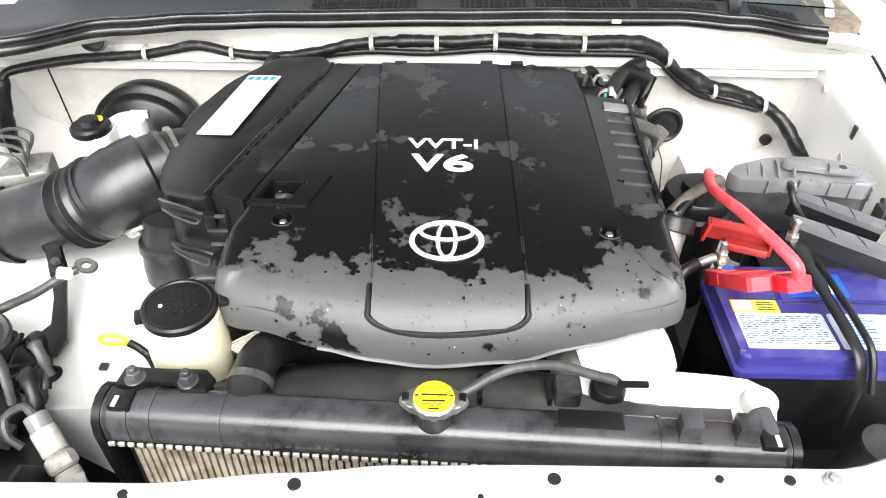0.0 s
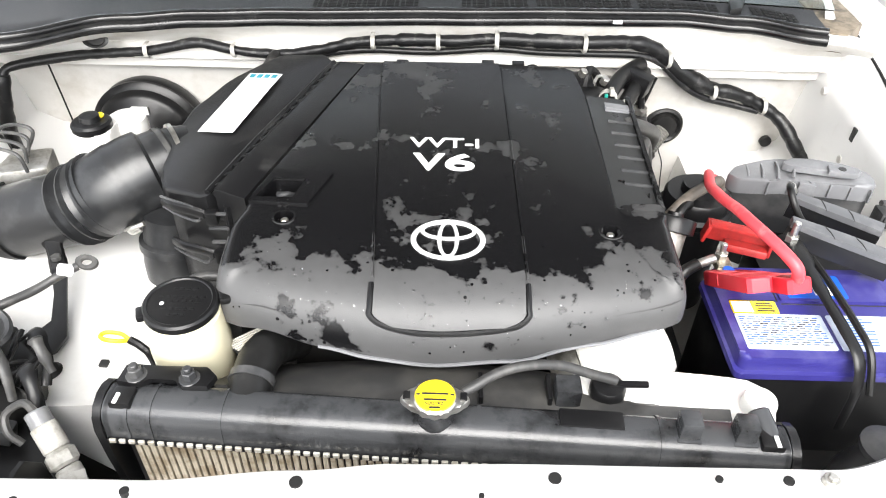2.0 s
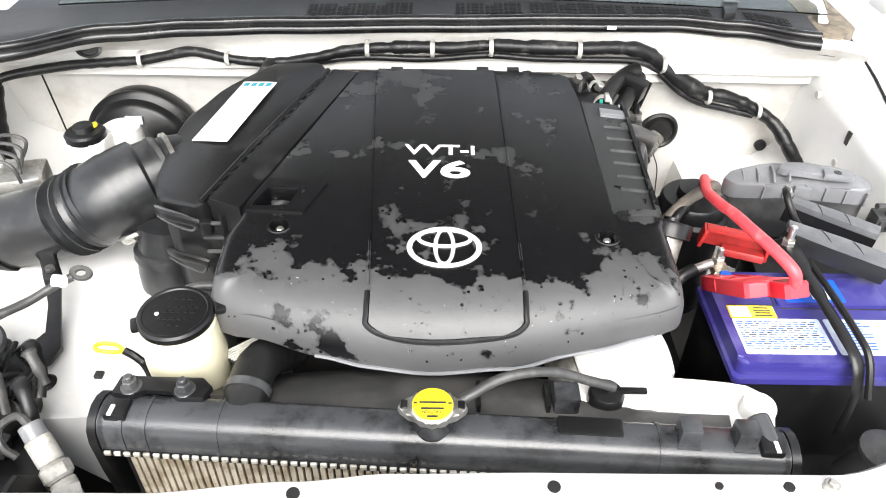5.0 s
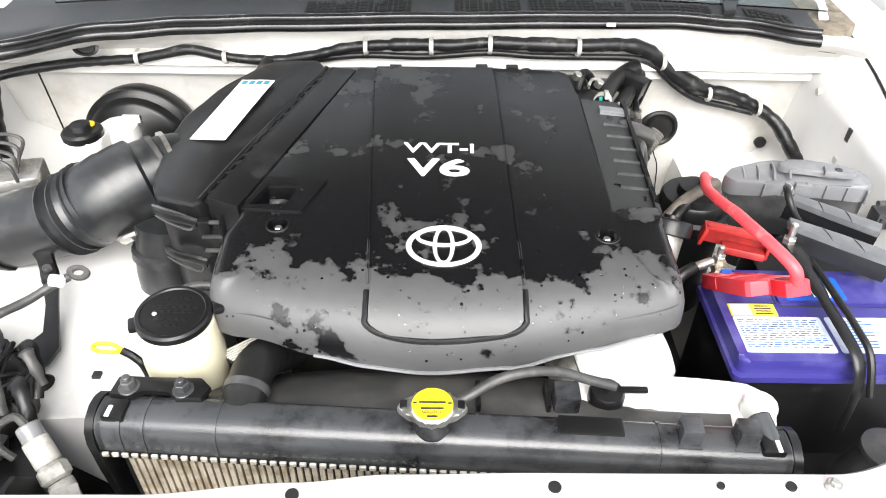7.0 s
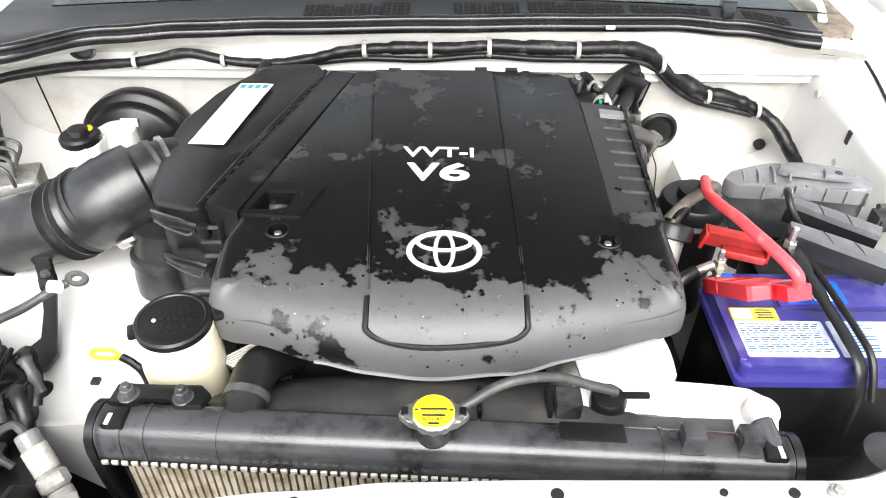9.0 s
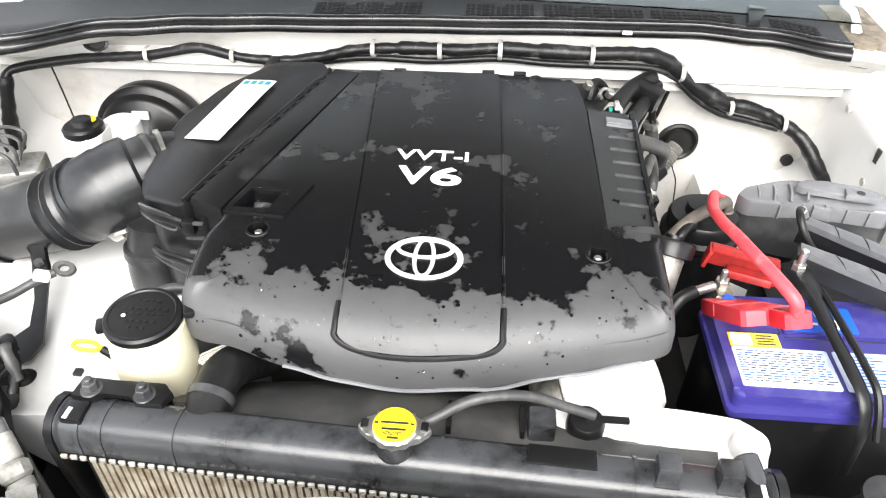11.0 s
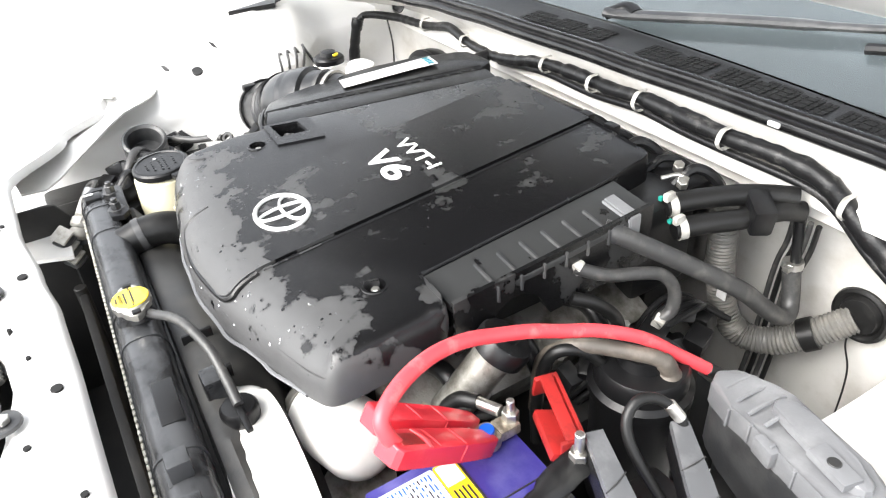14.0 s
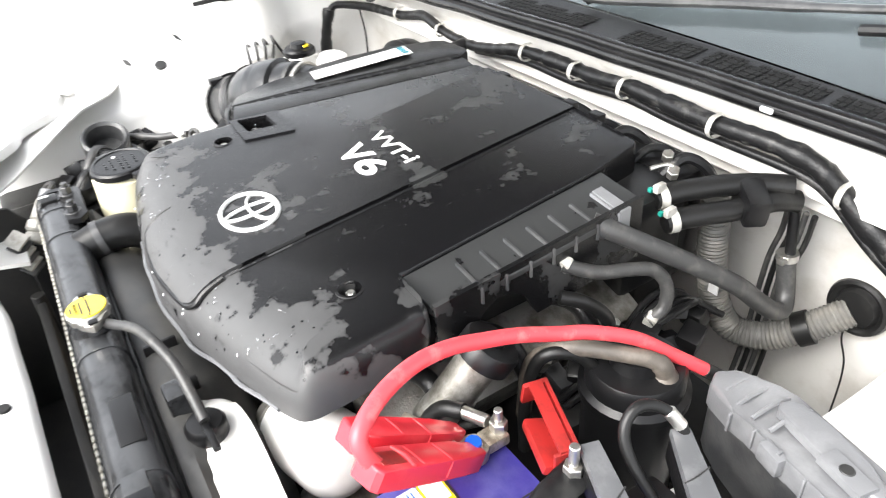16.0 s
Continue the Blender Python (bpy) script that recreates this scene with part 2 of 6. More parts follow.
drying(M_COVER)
film_sheen(M_COVER)
M_PANEL = wet_plastic("dry_cover_plastic", (0.026, 0.027, 0.0275), (0.006, 0.006, 0.0065), 22, 0.63, 0.66, 0.38, 0.24)
M_BLACK = mat("black_plastic", (0.007, 0.007, 0.0075), 0.3, dirt=(0.022, 0.022, 0.021), dirt_scale=14, dirt_lo=0.55, dirt_hi=0.75, dirt_rough=0.55, grain=0.2, grain_scale=700, spec=0.36)
M_AIRBOX = mat("airbox_plastic", (0.0065, 0.0065, 0.007), 0.3, dirt=(0.02, 0.02, 0.0195), dirt_scale=17, dirt_lo=0.52, dirt_hi=0.7, dirt_rough=0.5, grain=0.35, grain_scale=500, spec=0.36)
M_RUBBER = mat("black_rubber", (0.009, 0.009, 0.009), 0.38, dirt=(0.03, 0.029, 0.027), dirt_scale=30, dirt_lo=0.55, dirt_hi=0.8, grain=0.2, grain_scale=600, spec=0.36)
M_HOSE = mat("grey_rubber_hose", (0.038, 0.038, 0.038), 0.42, dirt=(0.1, 0.097, 0.09), dirt_scale=40, dirt_lo=0.5, dirt_hi=0.75, grain=0.2, grain_scale=700)
M_BROWNHOSE = mat("brown_rubber_hose", (0.075, 0.065, 0.055), 0.55, dirt=(0.13, 0.11, 0.09), dirt_scale=35, grain=0.2)
M_DUCT = mat("duct_rubber", (0.014, 0.0145, 0.0155), 0.3, dirt=(0.045, 0.046, 0.048), dirt_scale=22, dirt_lo=0.5, dirt_hi=0.8, grain=0.15, grain_scale=500)
M_TANK = mat("radiator_tank_plastic", (0.046, 0.048, 0.051), 0.25, dirt=(0.007, 0.007, 0.0075), dirt_scale=15, dirt_lo=0.48, dirt_hi=0.68, dirt_rough=0.2, grain=0.25, grain_scale=600, vary=0.3)
M_SHROUD = mat("shroud_plastic", (0.03, 0.03, 0.03), 0.34, dirt=(0.075, 0.072, 0.066), dirt_scale=11, dirt_lo=0.42, dirt_hi=0.7, dirt_rough=0.55, grain=0.25, grain_scale=500)
M_TAPE = mat("harness_tape", (0.009, 0.009, 0.0095), 0.36, dirt=(0.1, 0.097, 0.092), dirt_scale=38, dirt_lo=0.57, dirt_hi=0.8, grain=0.5, grain_scale=300, spec=0.36)
M_WHITE = mat("white_body_paint", (0.74, 0.735, 0.72), 0.32, dirt=(0.5, 0.475, 0.42), dirt_scale=6, dirt_lo=0.55, dirt_hi=0.95, coat=0.4, vary=0.04)
M_PRIMER = mat("dusty_white_paint", (0.62, 0.605, 0.575), 0.42, dirt=(0.36, 0.33, 0.28), dirt_scale=9, dirt_lo=0.48, dirt_hi=0.85, vary=0.08, grain=0.1)
# Near black: the shade deep in the bay is put into this colour.
M_BAYSHADE = mat("painted_bay_shade", (0.0045, 0.0045, 0.0045), 0.6, dirt=(0.011, 0.01, 0.009), dirt_scale=25)
M_ALU = mat("cast_aluminium", (0.36, 0.35, 0.32), 0.45, 0.7, dirt=(0.12, 0.11, 0.09), dirt_scale=25, grain=0.5, grain_scale=350)
M_STEEL = mat("zinc_steel", (0.62, 0.61, 0.58), 0.3, 0.9, dirt=(0.42, 0.4, 0.36), dirt_scale=60, grain=0.2)
M_BRASS = mat("dull_terminal_metal", (0.55, 0.5, 0.42), 0.4, 0.8, dirt=(0.25, 0.22, 0.17), dirt_scale=70, grain=0.3)
M_LETTER = mat("white_print", (0.78, 0.78, 0.77), 0.4, vary=0.03)
M_SILVER = mat("silver_emblem", (0.72, 0.72, 0.72), 0.28, 0.35, vary=0.05)
M_CREAM = mat("cream_reservoir_plastic", (0.74, 0.69, 0.5), 0.4, dirt=(0.6, 0.5, 0.28), dirt_scale=10, dirt_lo=0.5, dirt_hi=0.9, vary=0.06)
M_WPLAST = mat("white_plastic", (0.78, 0.77, 0.74), 0.38, dirt=(0.6, 0.57, 0.5), dirt_scale=12, dirt_lo=0.55, dirt_hi=0.9, vary=0.04)
M_YELLOW = mat("yellow_label", (0.8, 0.62, 0.02), 0.25, dirt=(0.7, 0.5, 0.02), dirt_scale=60, vary=0.06)
_y = M_YELLOW.node_tree.nodes["Principled BSDF"]
_y.inputs["Coat Weight"].default_value, _y.inputs["Coat IOR"].default_value, _y.inputs["Coat Roughness"].default_value = 0.6, 2.2, 0.06
M_INK = mat("black_ink", (0.02, 0.02, 0.02), 0.5)
M_BLUE = mat("blue_battery_plastic", (0.032, 0.028, 0.17), 0.3, dirt=(0.1, 0.097, 0.26), dirt_scale=14, dirt_lo=0.5, dirt_hi=0.8, dirt_rough=0.5, grain=0.15)
M_BLUEPRINT = mat("blue_label", (0.01, 0.09, 0.52), 0.35, vary=0.08)
M_LABELTEXT = mat("pale_blue_label", (0.58, 0.66, 0.78), 0.4, dirt=(0.42, 0.5, 0.66), dirt_scale=60)
M_RED = mat("red_clamp_plastic", (0.6, 0.026, 0.04), 0.3, dirt=(0.7, 0.07, 0.08), dirt_scale=30, dirt_lo=0.55, dirt_hi=0.8)
M_REDCABLE = mat("red_cable", (0.74, 0.06, 0.075), 0.42, dirt=(0.82, 0.2, 0.2), dirt_scale=40, dirt_lo=0.55, dirt_hi=0.8)
M_REDCAP = mat("red_terminal_cover", (0.34, 0.02, 0.018), 0.42, dirt=(0.2, 0.016, 0.014), dirt_scale=40)
M_GREY = mat("grey_plastic", (0.155, 0.158, 0.165), 0.3, dirt=(0.235, 0.238, 0.243), dirt_scale=20, dirt_lo=0.5, dirt_hi=0.8, grain=0.2)
M_DGREY = mat("dark_grey_plastic", (0.034, 0.035, 0.037), 0.36, dirt=(0.07, 0.07, 0.07), dirt_scale=20, grain=0.2)
M_FIN = mat("dusty_fin_metal", (0.5, 0.44, 0.35), 0.6, 0.2, dirt=(0.28, 0.22, 0.15), dirt_scale=40)
M_TAB = mat("crimp_tab_metal", (0.72, 0.7, 0.64), 0.45, 0.5, dirt=(0.5, 0.46, 0.38), dirt_scale=50)
M_HOLE = mat("open_hole", (0.0025, 0.0025, 0.0025), 0.8)
M_COWL = mat("cowl_plastic", (0.022, 0.0227, 0.0245), 0.45, dirt=(0.026, 0.026, 0.027), dirt_scale=10, grain=0.5, grain_scale=700, spec=0.36)
M_SEAL = mat("seal_rubber", (0.006, 0.006, 0.0065), 0.24, dirt=(0.03, 0.03, 0.03), dirt_scale=12, dirt_lo=0.5, dirt_hi=0.8)
M_PAD = mat("hood_pad_felt", (0.016, 0.016, 0.017), 0.9, dirt=(0.03, 0.03, 0.03), dirt_scale=15, grain=0.8, grain_scale=250)
M_GROUND = mat("concrete_floor", (0.5, 0.48, 0.45), 0.7, dirt=(0.36, 0.34, 0.31), dirt_scale=1.5, grain=0.4, grain_scale=80)
M_DASH = mat("dashboard_vinyl", (0.022, 0.025, 0.03), 0.6, dirt=(0.03, 0.034, 0.04), dirt_scale=5)
M_CONDUIT = mat("pale_grey_conduit", (0.12, 0.118, 0.11), 0.45, dirt=(0.2, 0.19, 0.17), dirt_scale=30)
M_HANDLE = mat("clamp_grey", (0.085, 0.087, 0.092), 0.38, dirt=(0.16, 0.16, 0.165), dirt_scale=25, dirt_lo=0.5, dirt_hi=0.8)
M_CLIP = mat("aged_white_plastic", (0.45, 0.44, 0.41), 0.45, dirt=(0.28, 0.27, 0.24), dirt_scale=60)
M_GREEN = mat("green_clip", (0.02, 0.3, 0.24), 0.4)

M_GLASS = bpy.data.materials.new("windscreen_glass")
M_GLASS.use_nodes = True
_p = M_GLASS.node_tree.nodes["Principled BSDF"]
_p.inputs["Base Color"].default_value = (0.85, 0.93, 0.92, 1)
_p.inputs["Roughness"].default_value = 0.03
_p.inputs["Transmission Weight"].default_value = 1.0
_p.inputs["IOR"].default_value = 1.6
M_WATER = bpy.data.materials.new("water")
M_WATER.use_nodes = True
_p = M_WATER.node_tree.nodes["Principled BSDF"]
_p.inputs["Base Color"].default_value = (1, 1, 1, 1)
_p.inputs["Roughness"].default_value = 0.02
_p.inputs["Transmission Weight"].default_value = 1.0
_p.inputs["IOR"].default_value = 1.33

# ---- ground ----
g = B()
sheet(g, [[(-400, -400, 0), (400, -400, 0)], [(-400, 400, 0), (400, 400, 0)]])
solo("ground", g, M_GROUND, "pale worn concrete floor under the car", "ground", kind="structure", loc=(0, 0, 0))


# ---- body shell ----
def seal_y(x):
    return lerp_table([(-0.95, 0.98), (-0.79, 1.09), (-0.62, 1.19), (-0.47, 1.222), (-0.31, 1.238), (0.0, 1.256), (0.23, 1.268), (0.45, 1.272), (0.57, 1.247), (0.7, 1.193), (0.95, 1.03)], x)


def glass_y(x):
    return 1.347 - 0.07 * (x / 0.75) ** 2


def flange_z(y):
    return lerp_table([(0.3, 0.815), (0.6, 0.825), (0.75, 0.845), (0.9, 0.885), (1.0, 0.915), (1.25, 0.97), (1.4, 1.0)], y)


XS = [-0.99 + i * 0.03 for i in range(63)]
rows = []
for dy, z, k in ((0.03, 0.975, 0), (0.0, 0.968, 0), (0.004, 0.955, 0.1), (0.004, 0.93, 0.7), (-0.004, 0.915, 0.9), (-0.024, 0.903, 1), (-0.027, 0.889, 1), (-0.004, 0.877, 1), (-0.006, 0.862, 1), (0.012, 0.852, 1), (0.02, 0.84, 1), (0.03, 0.75, 1), (0.042, 0.65, 1), (0.05, 0.4, 1)):
    rows.append([(x, seal_y(x) * (1 - k) + 1.28 * k + dy + 0.003 * noise.noise(Vector((x * 5, z * 9, 0))), z) for x in XS if -0.96 < x < 0.8])
g = B()
sheet(g, rows, 0.004)
firewall = solo("firewall", g, M_PRIMER, "dusty off-white painted firewall panel with pressed ledge", "firewall", kind="structure", angle=50)
g = B()
for x, z, r in ((0.708, 0.694, 0.0125), (-0.672, 0.935, 0.0)):
    if r:
        cylinder(g, (x, 1.34, z), (x, 1.302, z), r)
part("plug", g, M_RUBBER, firewall, "black rubber plug")
g = B()
lathe(g, (-0.672, 1.212, 0.937), (0, -1, 0.5), [(0, 0), (0.024, 0), (0.026, 0.004), (0.02, 0.006), (0.016, 0.002), (0, 0.002)], 24, 0.6)
part("drain_plug", g, M_RUBBER, firewall, "black oval drain plug under the seal")


def fold_z(y):
    return lerp_table([(0.3, 0.76), (0.6, 0.793), (0.77, 0.829), (1.14, 0.842), (1.4, 0.85)], y)


def inner_wing(side):
    """The white apron beside the engine, with the wheelhouse and the bolted flange on top."""
    s = side
    ys = [0.28 + i * 0.04 for i in range(27)]
    rows = []
    for y in ys:
        z = flange_z(y)
        lip = fold_z(y) if s < 0 else 0.872 + 0.06 * max(0, y - 1.0)
        o = (0.17 if s < 0 else 0.0) * min(1, max(0, (y - 0.98) / 0.12))
        q = 0.2 * min(1, max(0, (0.80 - y) / 0.12)) if s > 0 else 0.0
        e = 0.09 if s < 0 and y < 0.95 else 0.0
        low = 0.022 if s > 0 else 0.0
        bul = 0.05 * math.exp(-((y - 0.86) / 0.2) ** 2)
        rows.append([(s * (0.50 + q - e), y, 0.40), (s * (0.53 - bul + q * 0.9 - e), y, 0.645 + 0.3 * e), (s * (0.60 - bul * 0.6 + o * 0.5 + q * 0.6 - e * 0.4), y, 0.675 - low), (s * (0.70 + o * 0.9 + q * 0.15), y, 0.70 - low * 1.7), (s * (0.735 + o), y, 0.73 - low * 1.5), (s * (0.748 + o), y, lip - 0.03), (s * (0.752 + o), y, lip - 0.004), (s * (0.757 + o), y, lip), (s * (0.80 + o * 0.85), y, max(lip, z - 0.02) - 0.004 if s > 0 else lip + 0.03), (s * (0.85 + o * 0.6), y, z if s > 0 else lip + 0.062), (s * (0.905 + o * 0.35), y, z + 0.004 if s > 0 else lip + 0.09)])
        if s < 0 and y < 0.55:
            rows[-1][:3] = [(s * 0.60, y, 0.705), (s * 0.61, y, 0.708), (s * 0.63, y, 0.712)]
    g = B()
    sheet(g, rows, 0.003)
    return g


for s, nm in ((-1, "wing_right"), (1, "wing_left")):
    w = solo("inner_" + nm, inner_wing(s), M_WHITE, "white painted inner wing with pressed apron and top flange", "inner wing", kind="structure", angle=55)
    g = B()
    if s < 0:
        cylinder(g, (-0.8005, 0.748, 0.8525), (-0.7965, 0.748, 0.8610), 0.0128)
        part("flange_hole_plug", g, M_INK, w, "round black hole in the flange")
        g = B()
        box(g, (-0.503, 0.63, 0.676), (0.012, 0.012, 0.012), 0.001)
        part("square_hole_plug", g, M_INK, w, "small square black hole")
        g = B()
        lathe(g, (-0.72, 0.70, 0.716), (0.3, 0, 1), [(0, 0), (0.02, 0), (0.02, 0.004), (0, 0.005)], 20, 0.45)
        part("slot_plug", g, M_INK, w)
        for y, x in ((0.68, -0.84), (0.80, -0.852)):
            g = B()
            prism(g, [(x - 0.008, y), (x + 0.008, y + 0.004), (x + 0.016, y + 0.014), (x, y + 0.01)], lambda a, b: fold_z(b) + 0.062 - 0.52 * (a + 0.85), lambda a, b: fold_z(b) + 0.066 - 0.52 * (a + 0.85))
            part("notch", g, M_INK, w)
    else:
        g = B()
        box(g, (0.7475, 1.076, 0.845), (0.004, 0.012, 0.026), 0.001)
        part("slot_plug", g, M_INK, w, "rectangular black slot")
        for y, z in ((1.22, 0.86), (1.08, 0.79), (1.19, 0.775)):
            g = B()
            cylinder(g, (0.753, y, z), (0.742, y, z), 0.008)
            part("bolt", g, M_PRIMER, w)
    if s > 0:
        g = B()
        tube(g, [(0.80, y, max(0.872 + 0.06 * max(0, y - 1.0), flange_z(y) - 0.02) - 0.003) for y in (0.75, 0.85, 0.95, 1.05, 1.15, 1.25, 1.3)], 0.0028, 6, 3)
        part("seam", g, M_RUBBER, w, "dark seam along the flange")
    # outer wing panel beyond a narrow gap
    ys = [0.2 + i * 0.05 for i in range(26)]
    rows = []
    for y in ys:
        z = flange_z(y) + 0.012 if s > 0 else fold_z(y) + 0.098
        o = (0.17 if s < 0 else 0.0) * min(1, max(0, (y - 0.98) / 0.12)) * 0.35
        rows.append([(s * (0.909 + o), y, z - 0.05), (s * (0.909 + o), y, z - 0.006), (s * (0.915 + o), y, z), (s * (0.95 + o), y, z - 0.004), (s * (0.98 + o * 0.6), y, z - 0.03), (s * (0.995 + o * 0.3), y, z - 0.10), (s * 1.0, y, z - 0.3), (s * 1.0, y, 0.25)])
    g = B()
    sheet(g, rows, 0.002)
    solo("front_wing", g, M_WHITE, "white painted front wing panel of the car", "wing panel", group="front wings", angle=50)

# black wedge where wing and bonnet hinge meet
g = B()
prism(g, [(-0.93, 0.88), (-0.90, 0.99), (-0.925, 1.0), (-0.97, 1.06), (-0.945, 0.985)], lambda x, y: fold_z(y) + 0.095, lambda x, y: fold_z(y) + 0.106)
solo("hinge_gasket", g, M_RUBBER, "black wedge-shaped rubber gasket on the white wing", "gasket")

# upper front panel
XB = [(-0.95, 0.60), (-0.75, 0.53), (-0.64, 0.44), (-0.46, 0.33), (-0.3, 0.332), (-0.14, 0.348), (-0.04, 0.359), (0.12, 0.363), (0.42, 0.365), (0.55, 0.40), (0.75, 0.53), (0.95, 0.60)]
XF = [(-0.95, 0.40), (-0.75, 0.33), (-0.6, 0.26), (-0.45, 0.235), (-0.36, 0.25), (-0.30, 0.275), (-0.2, 0.262), (-0.1, 0.235), (0.0, 0.27), (0.07, 0.275), (0.14, 0.262), (0.22, 0.24), (0.35, 0.25), (0.5, 0.24), (0.75, 0.33), (0.95, 0.40)]
rows = []
xs = [-0.93 + i * 0.02 for i in range(94)]
for k in range(7):
    row = []
    for x in xs:
        yb, yf = lerp_table(XB, x), lerp_table(XF, x)
        y, z = ((yb, 0.842), (yb - 0.002, 0.848), (yb - 0.008, 0.8565), (yb * 0.6 + yf * 0.4, 0.86), (yf + 0.035, 0.856), (yf + 0.014, 0.836), (yf + 0.008, 0.80))[k]
        row.append((x, y, z - 0.012 * max(0, abs(x) - 0.45) / 0.3))
    rows.append(row)
g = B()
sheet(g, rows, 0.003)
panel = solo("front_panel", g, M_WHITE, "white painted upper front panel with bolt holes", "front panel", kind="structure", angle=50)
for x, y, r in ((-0.137, 0.325, 0.0068), (0.125, 0.337, 0.0068), (0.293, 0.341, 0.004), (0.364, 0.341, 0.0055), (-0.305, 0.31, 0.005), (-0.41, 0.295, 0.006), (0.20, 0.30, 0.004), (-0.02, 0.30, 0.003), (0.05, 0.315, 0.003)):
    g = B()
    cylinder(g, (x, y, 0.85), (x, y, 0.8612), r, 16, 0.0003)
    part("hole", g, M_HOLE, panel)
g = B()
cylinder(g, (0.406, 0.341, 0.857), (0.406, 0.341, 0.866), 0.0085, 12)
cylinder(g, (0.406, 0.341, 0.866), (0.406, 0.341, 0.870), 0.005, 6)
part("bolt", g, M_STEEL, panel, "dull zinc bolt")
for x, y in ((-0.11, 0.284), (0.155, 0.284)):
    br = thing("latch_bracket", (x, y, 0.86), "black steel bracket bolted onto the white front panel", "bracket", "front brackets")
    g = B()
    out = [(x + 0.018 * math.cos(radians(a)), y + 0.018 * math.sin(radians(a))) for a in range(0, 181, 20)]
    out += [(x - 0.035, y - 0.09), (x - 0.045, y - 0.15), (x - 0.005, y - 0.15), (x + 0.01, y - 0.09)]
    prism(g, out, lambda a, b: 0.862 + 0.25 * min(0, b - y + 0.02), lambda a, b: 0.867 + 0.25 * min(0, b - y + 0.02), 0.0015)
    part("arm", g, M_DGREY, br)
    g = B()
    cylinder(g, (x, y, 0.866), (x, y, 0.873), 0.0075, 6)
    part("bolt", g, M_STEEL, br)

g = B()
prism(g, chaikin([(-0.93, 0.33), (-0.535, 0.33), (-0.53, 0.385), (-0.70, 0.552), (-0.76, 0.63), (-0.93, 0.72)], 1, 0.12), lambda x, y: 0.796 + 0.04 * min(1, max(0, (-x - 0.53) / 0.17)), lambda x, y: 0.80 + 0.04 * min(1, max(0, (-x - 0.53) / 0.17)))
prism(g, [(-0.55, 0.30), (-0.40, 0.30), (-0.365, 0.384), (-0.53, 0.388)], 0.735, 0.742)
lamp_panel = solo("lamp_panel", g, M_WHITE, "white painted panel over the headlamp corner", "body panel", kind="structure")

# behind the grille: added block painted as the pit's shade, latch and bumper
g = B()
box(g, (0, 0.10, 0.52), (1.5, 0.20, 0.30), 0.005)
solo("dark_pit_filler", g, M_BAYSHADE, "near-black block added to darken the pit behind the grille", "grille")
g = B()
rows = []
for y, z in ((0.02, 0.40), (-0.02, 0.55), (-0.06, 0.60), (-0.13, 0.61), (-0.18, 0.58), (-0.20, 0.45), (-0.19, 0.3)):
    rows.append([(x, y + 0.25 * (abs(x) / 0.95) ** 3, z) for x in [-0.95 + 0.05 * i for i in range(39)]])
sheet(g, rows, 0.004)
solo("bumper", g, M_WHITE, "white painted front bumper skin", "bumper", angle=60)
lt = thing("hood_latch", (-0.06, 0.22, 0.70), "dark steel bonnet latch with spring and cables ahead of the panel", "latch")
g = B()
box(g, (-0.07, 0.232, 0.79), (0.16, 0.010, 0.09), 0.003)
part("plate", g, M_BLACK, lt)
g = B()
tube(g, [(-0.045, 0.262, 0.79), (-0.04, 0.262, 0.812), (-0.015, 0.264, 0.822), (0.01, 0.264, 0.812)], 0.010, 10, 6, corr=0.0018, pitch=0.0058)
part("spring", g, M_HOSE, lt, "dull coil spring")
for k, (x, y, z, a, m) in enumerate(((-0.12, 0.25, 0.80, 20, M_DGREY), (-0.085, 0.262, 0.806, -35, M_HOSE), (-0.02, 0.247, 0.805, 60, M_BLACK), (0.02, 0.25, 0.80, 10, M_DGREY), (-0.16, 0.25, 0.79, -15, M_HOSE))):
    g = B()
    prism(g, chaikin([(-0.03, -0.008), (0.012, -0.012), (0.03, -0.004), (0.028, 0.01), (-0.005, 0.012), (-0.03, 0.006)], 1), 0, 0.005, 0.0012, Matrix.Translation((x, y, z)) @ pose(0, 0, 0, 15 - 9 * k, 12, a))
    part("lever", g, m, lt)
for x in (-0.11, 0.0):
    g = B()
    cylinder(g, (x, 0.25, 0.80), (x, 0.25, 0.818), 0.006, 6)
    part("bolt", g, M_STEEL, lt)
g = B()
tube(g, [(-0.16, 0.26, 0.80), (-0.19, 0.245, 0.82), (-0.22, 0.22, 0.80), (-0.24, 0.2, 0.74)], 0.004, 8)
part("release_cable", g, M_RUBBER, lt)

# Blackened so that the gap before the radiator looks shaded.
cond = thing("condenser", (0, 0.372, 0.42), "air-conditioning condenser ahead of the radiator, gap's shade painted black", "condenser")
g = B()
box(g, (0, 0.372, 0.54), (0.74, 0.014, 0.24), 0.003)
part("core", g, M_BAYSHADE, cond)
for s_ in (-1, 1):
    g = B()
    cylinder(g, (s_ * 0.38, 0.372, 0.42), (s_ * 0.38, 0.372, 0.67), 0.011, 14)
    part("header_tube", g, M_BAYSHADE, cond)

# Added panel: blocks the lit inner wing and keeps the gap dark.
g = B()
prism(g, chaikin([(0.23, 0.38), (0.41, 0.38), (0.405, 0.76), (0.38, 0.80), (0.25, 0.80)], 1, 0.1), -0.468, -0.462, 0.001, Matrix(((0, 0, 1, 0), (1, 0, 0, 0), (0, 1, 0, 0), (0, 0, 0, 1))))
solo("dark_gap_panel", g, M_BAYSHADE, "black panel added beside the radiator to darken the gap", "air guide")

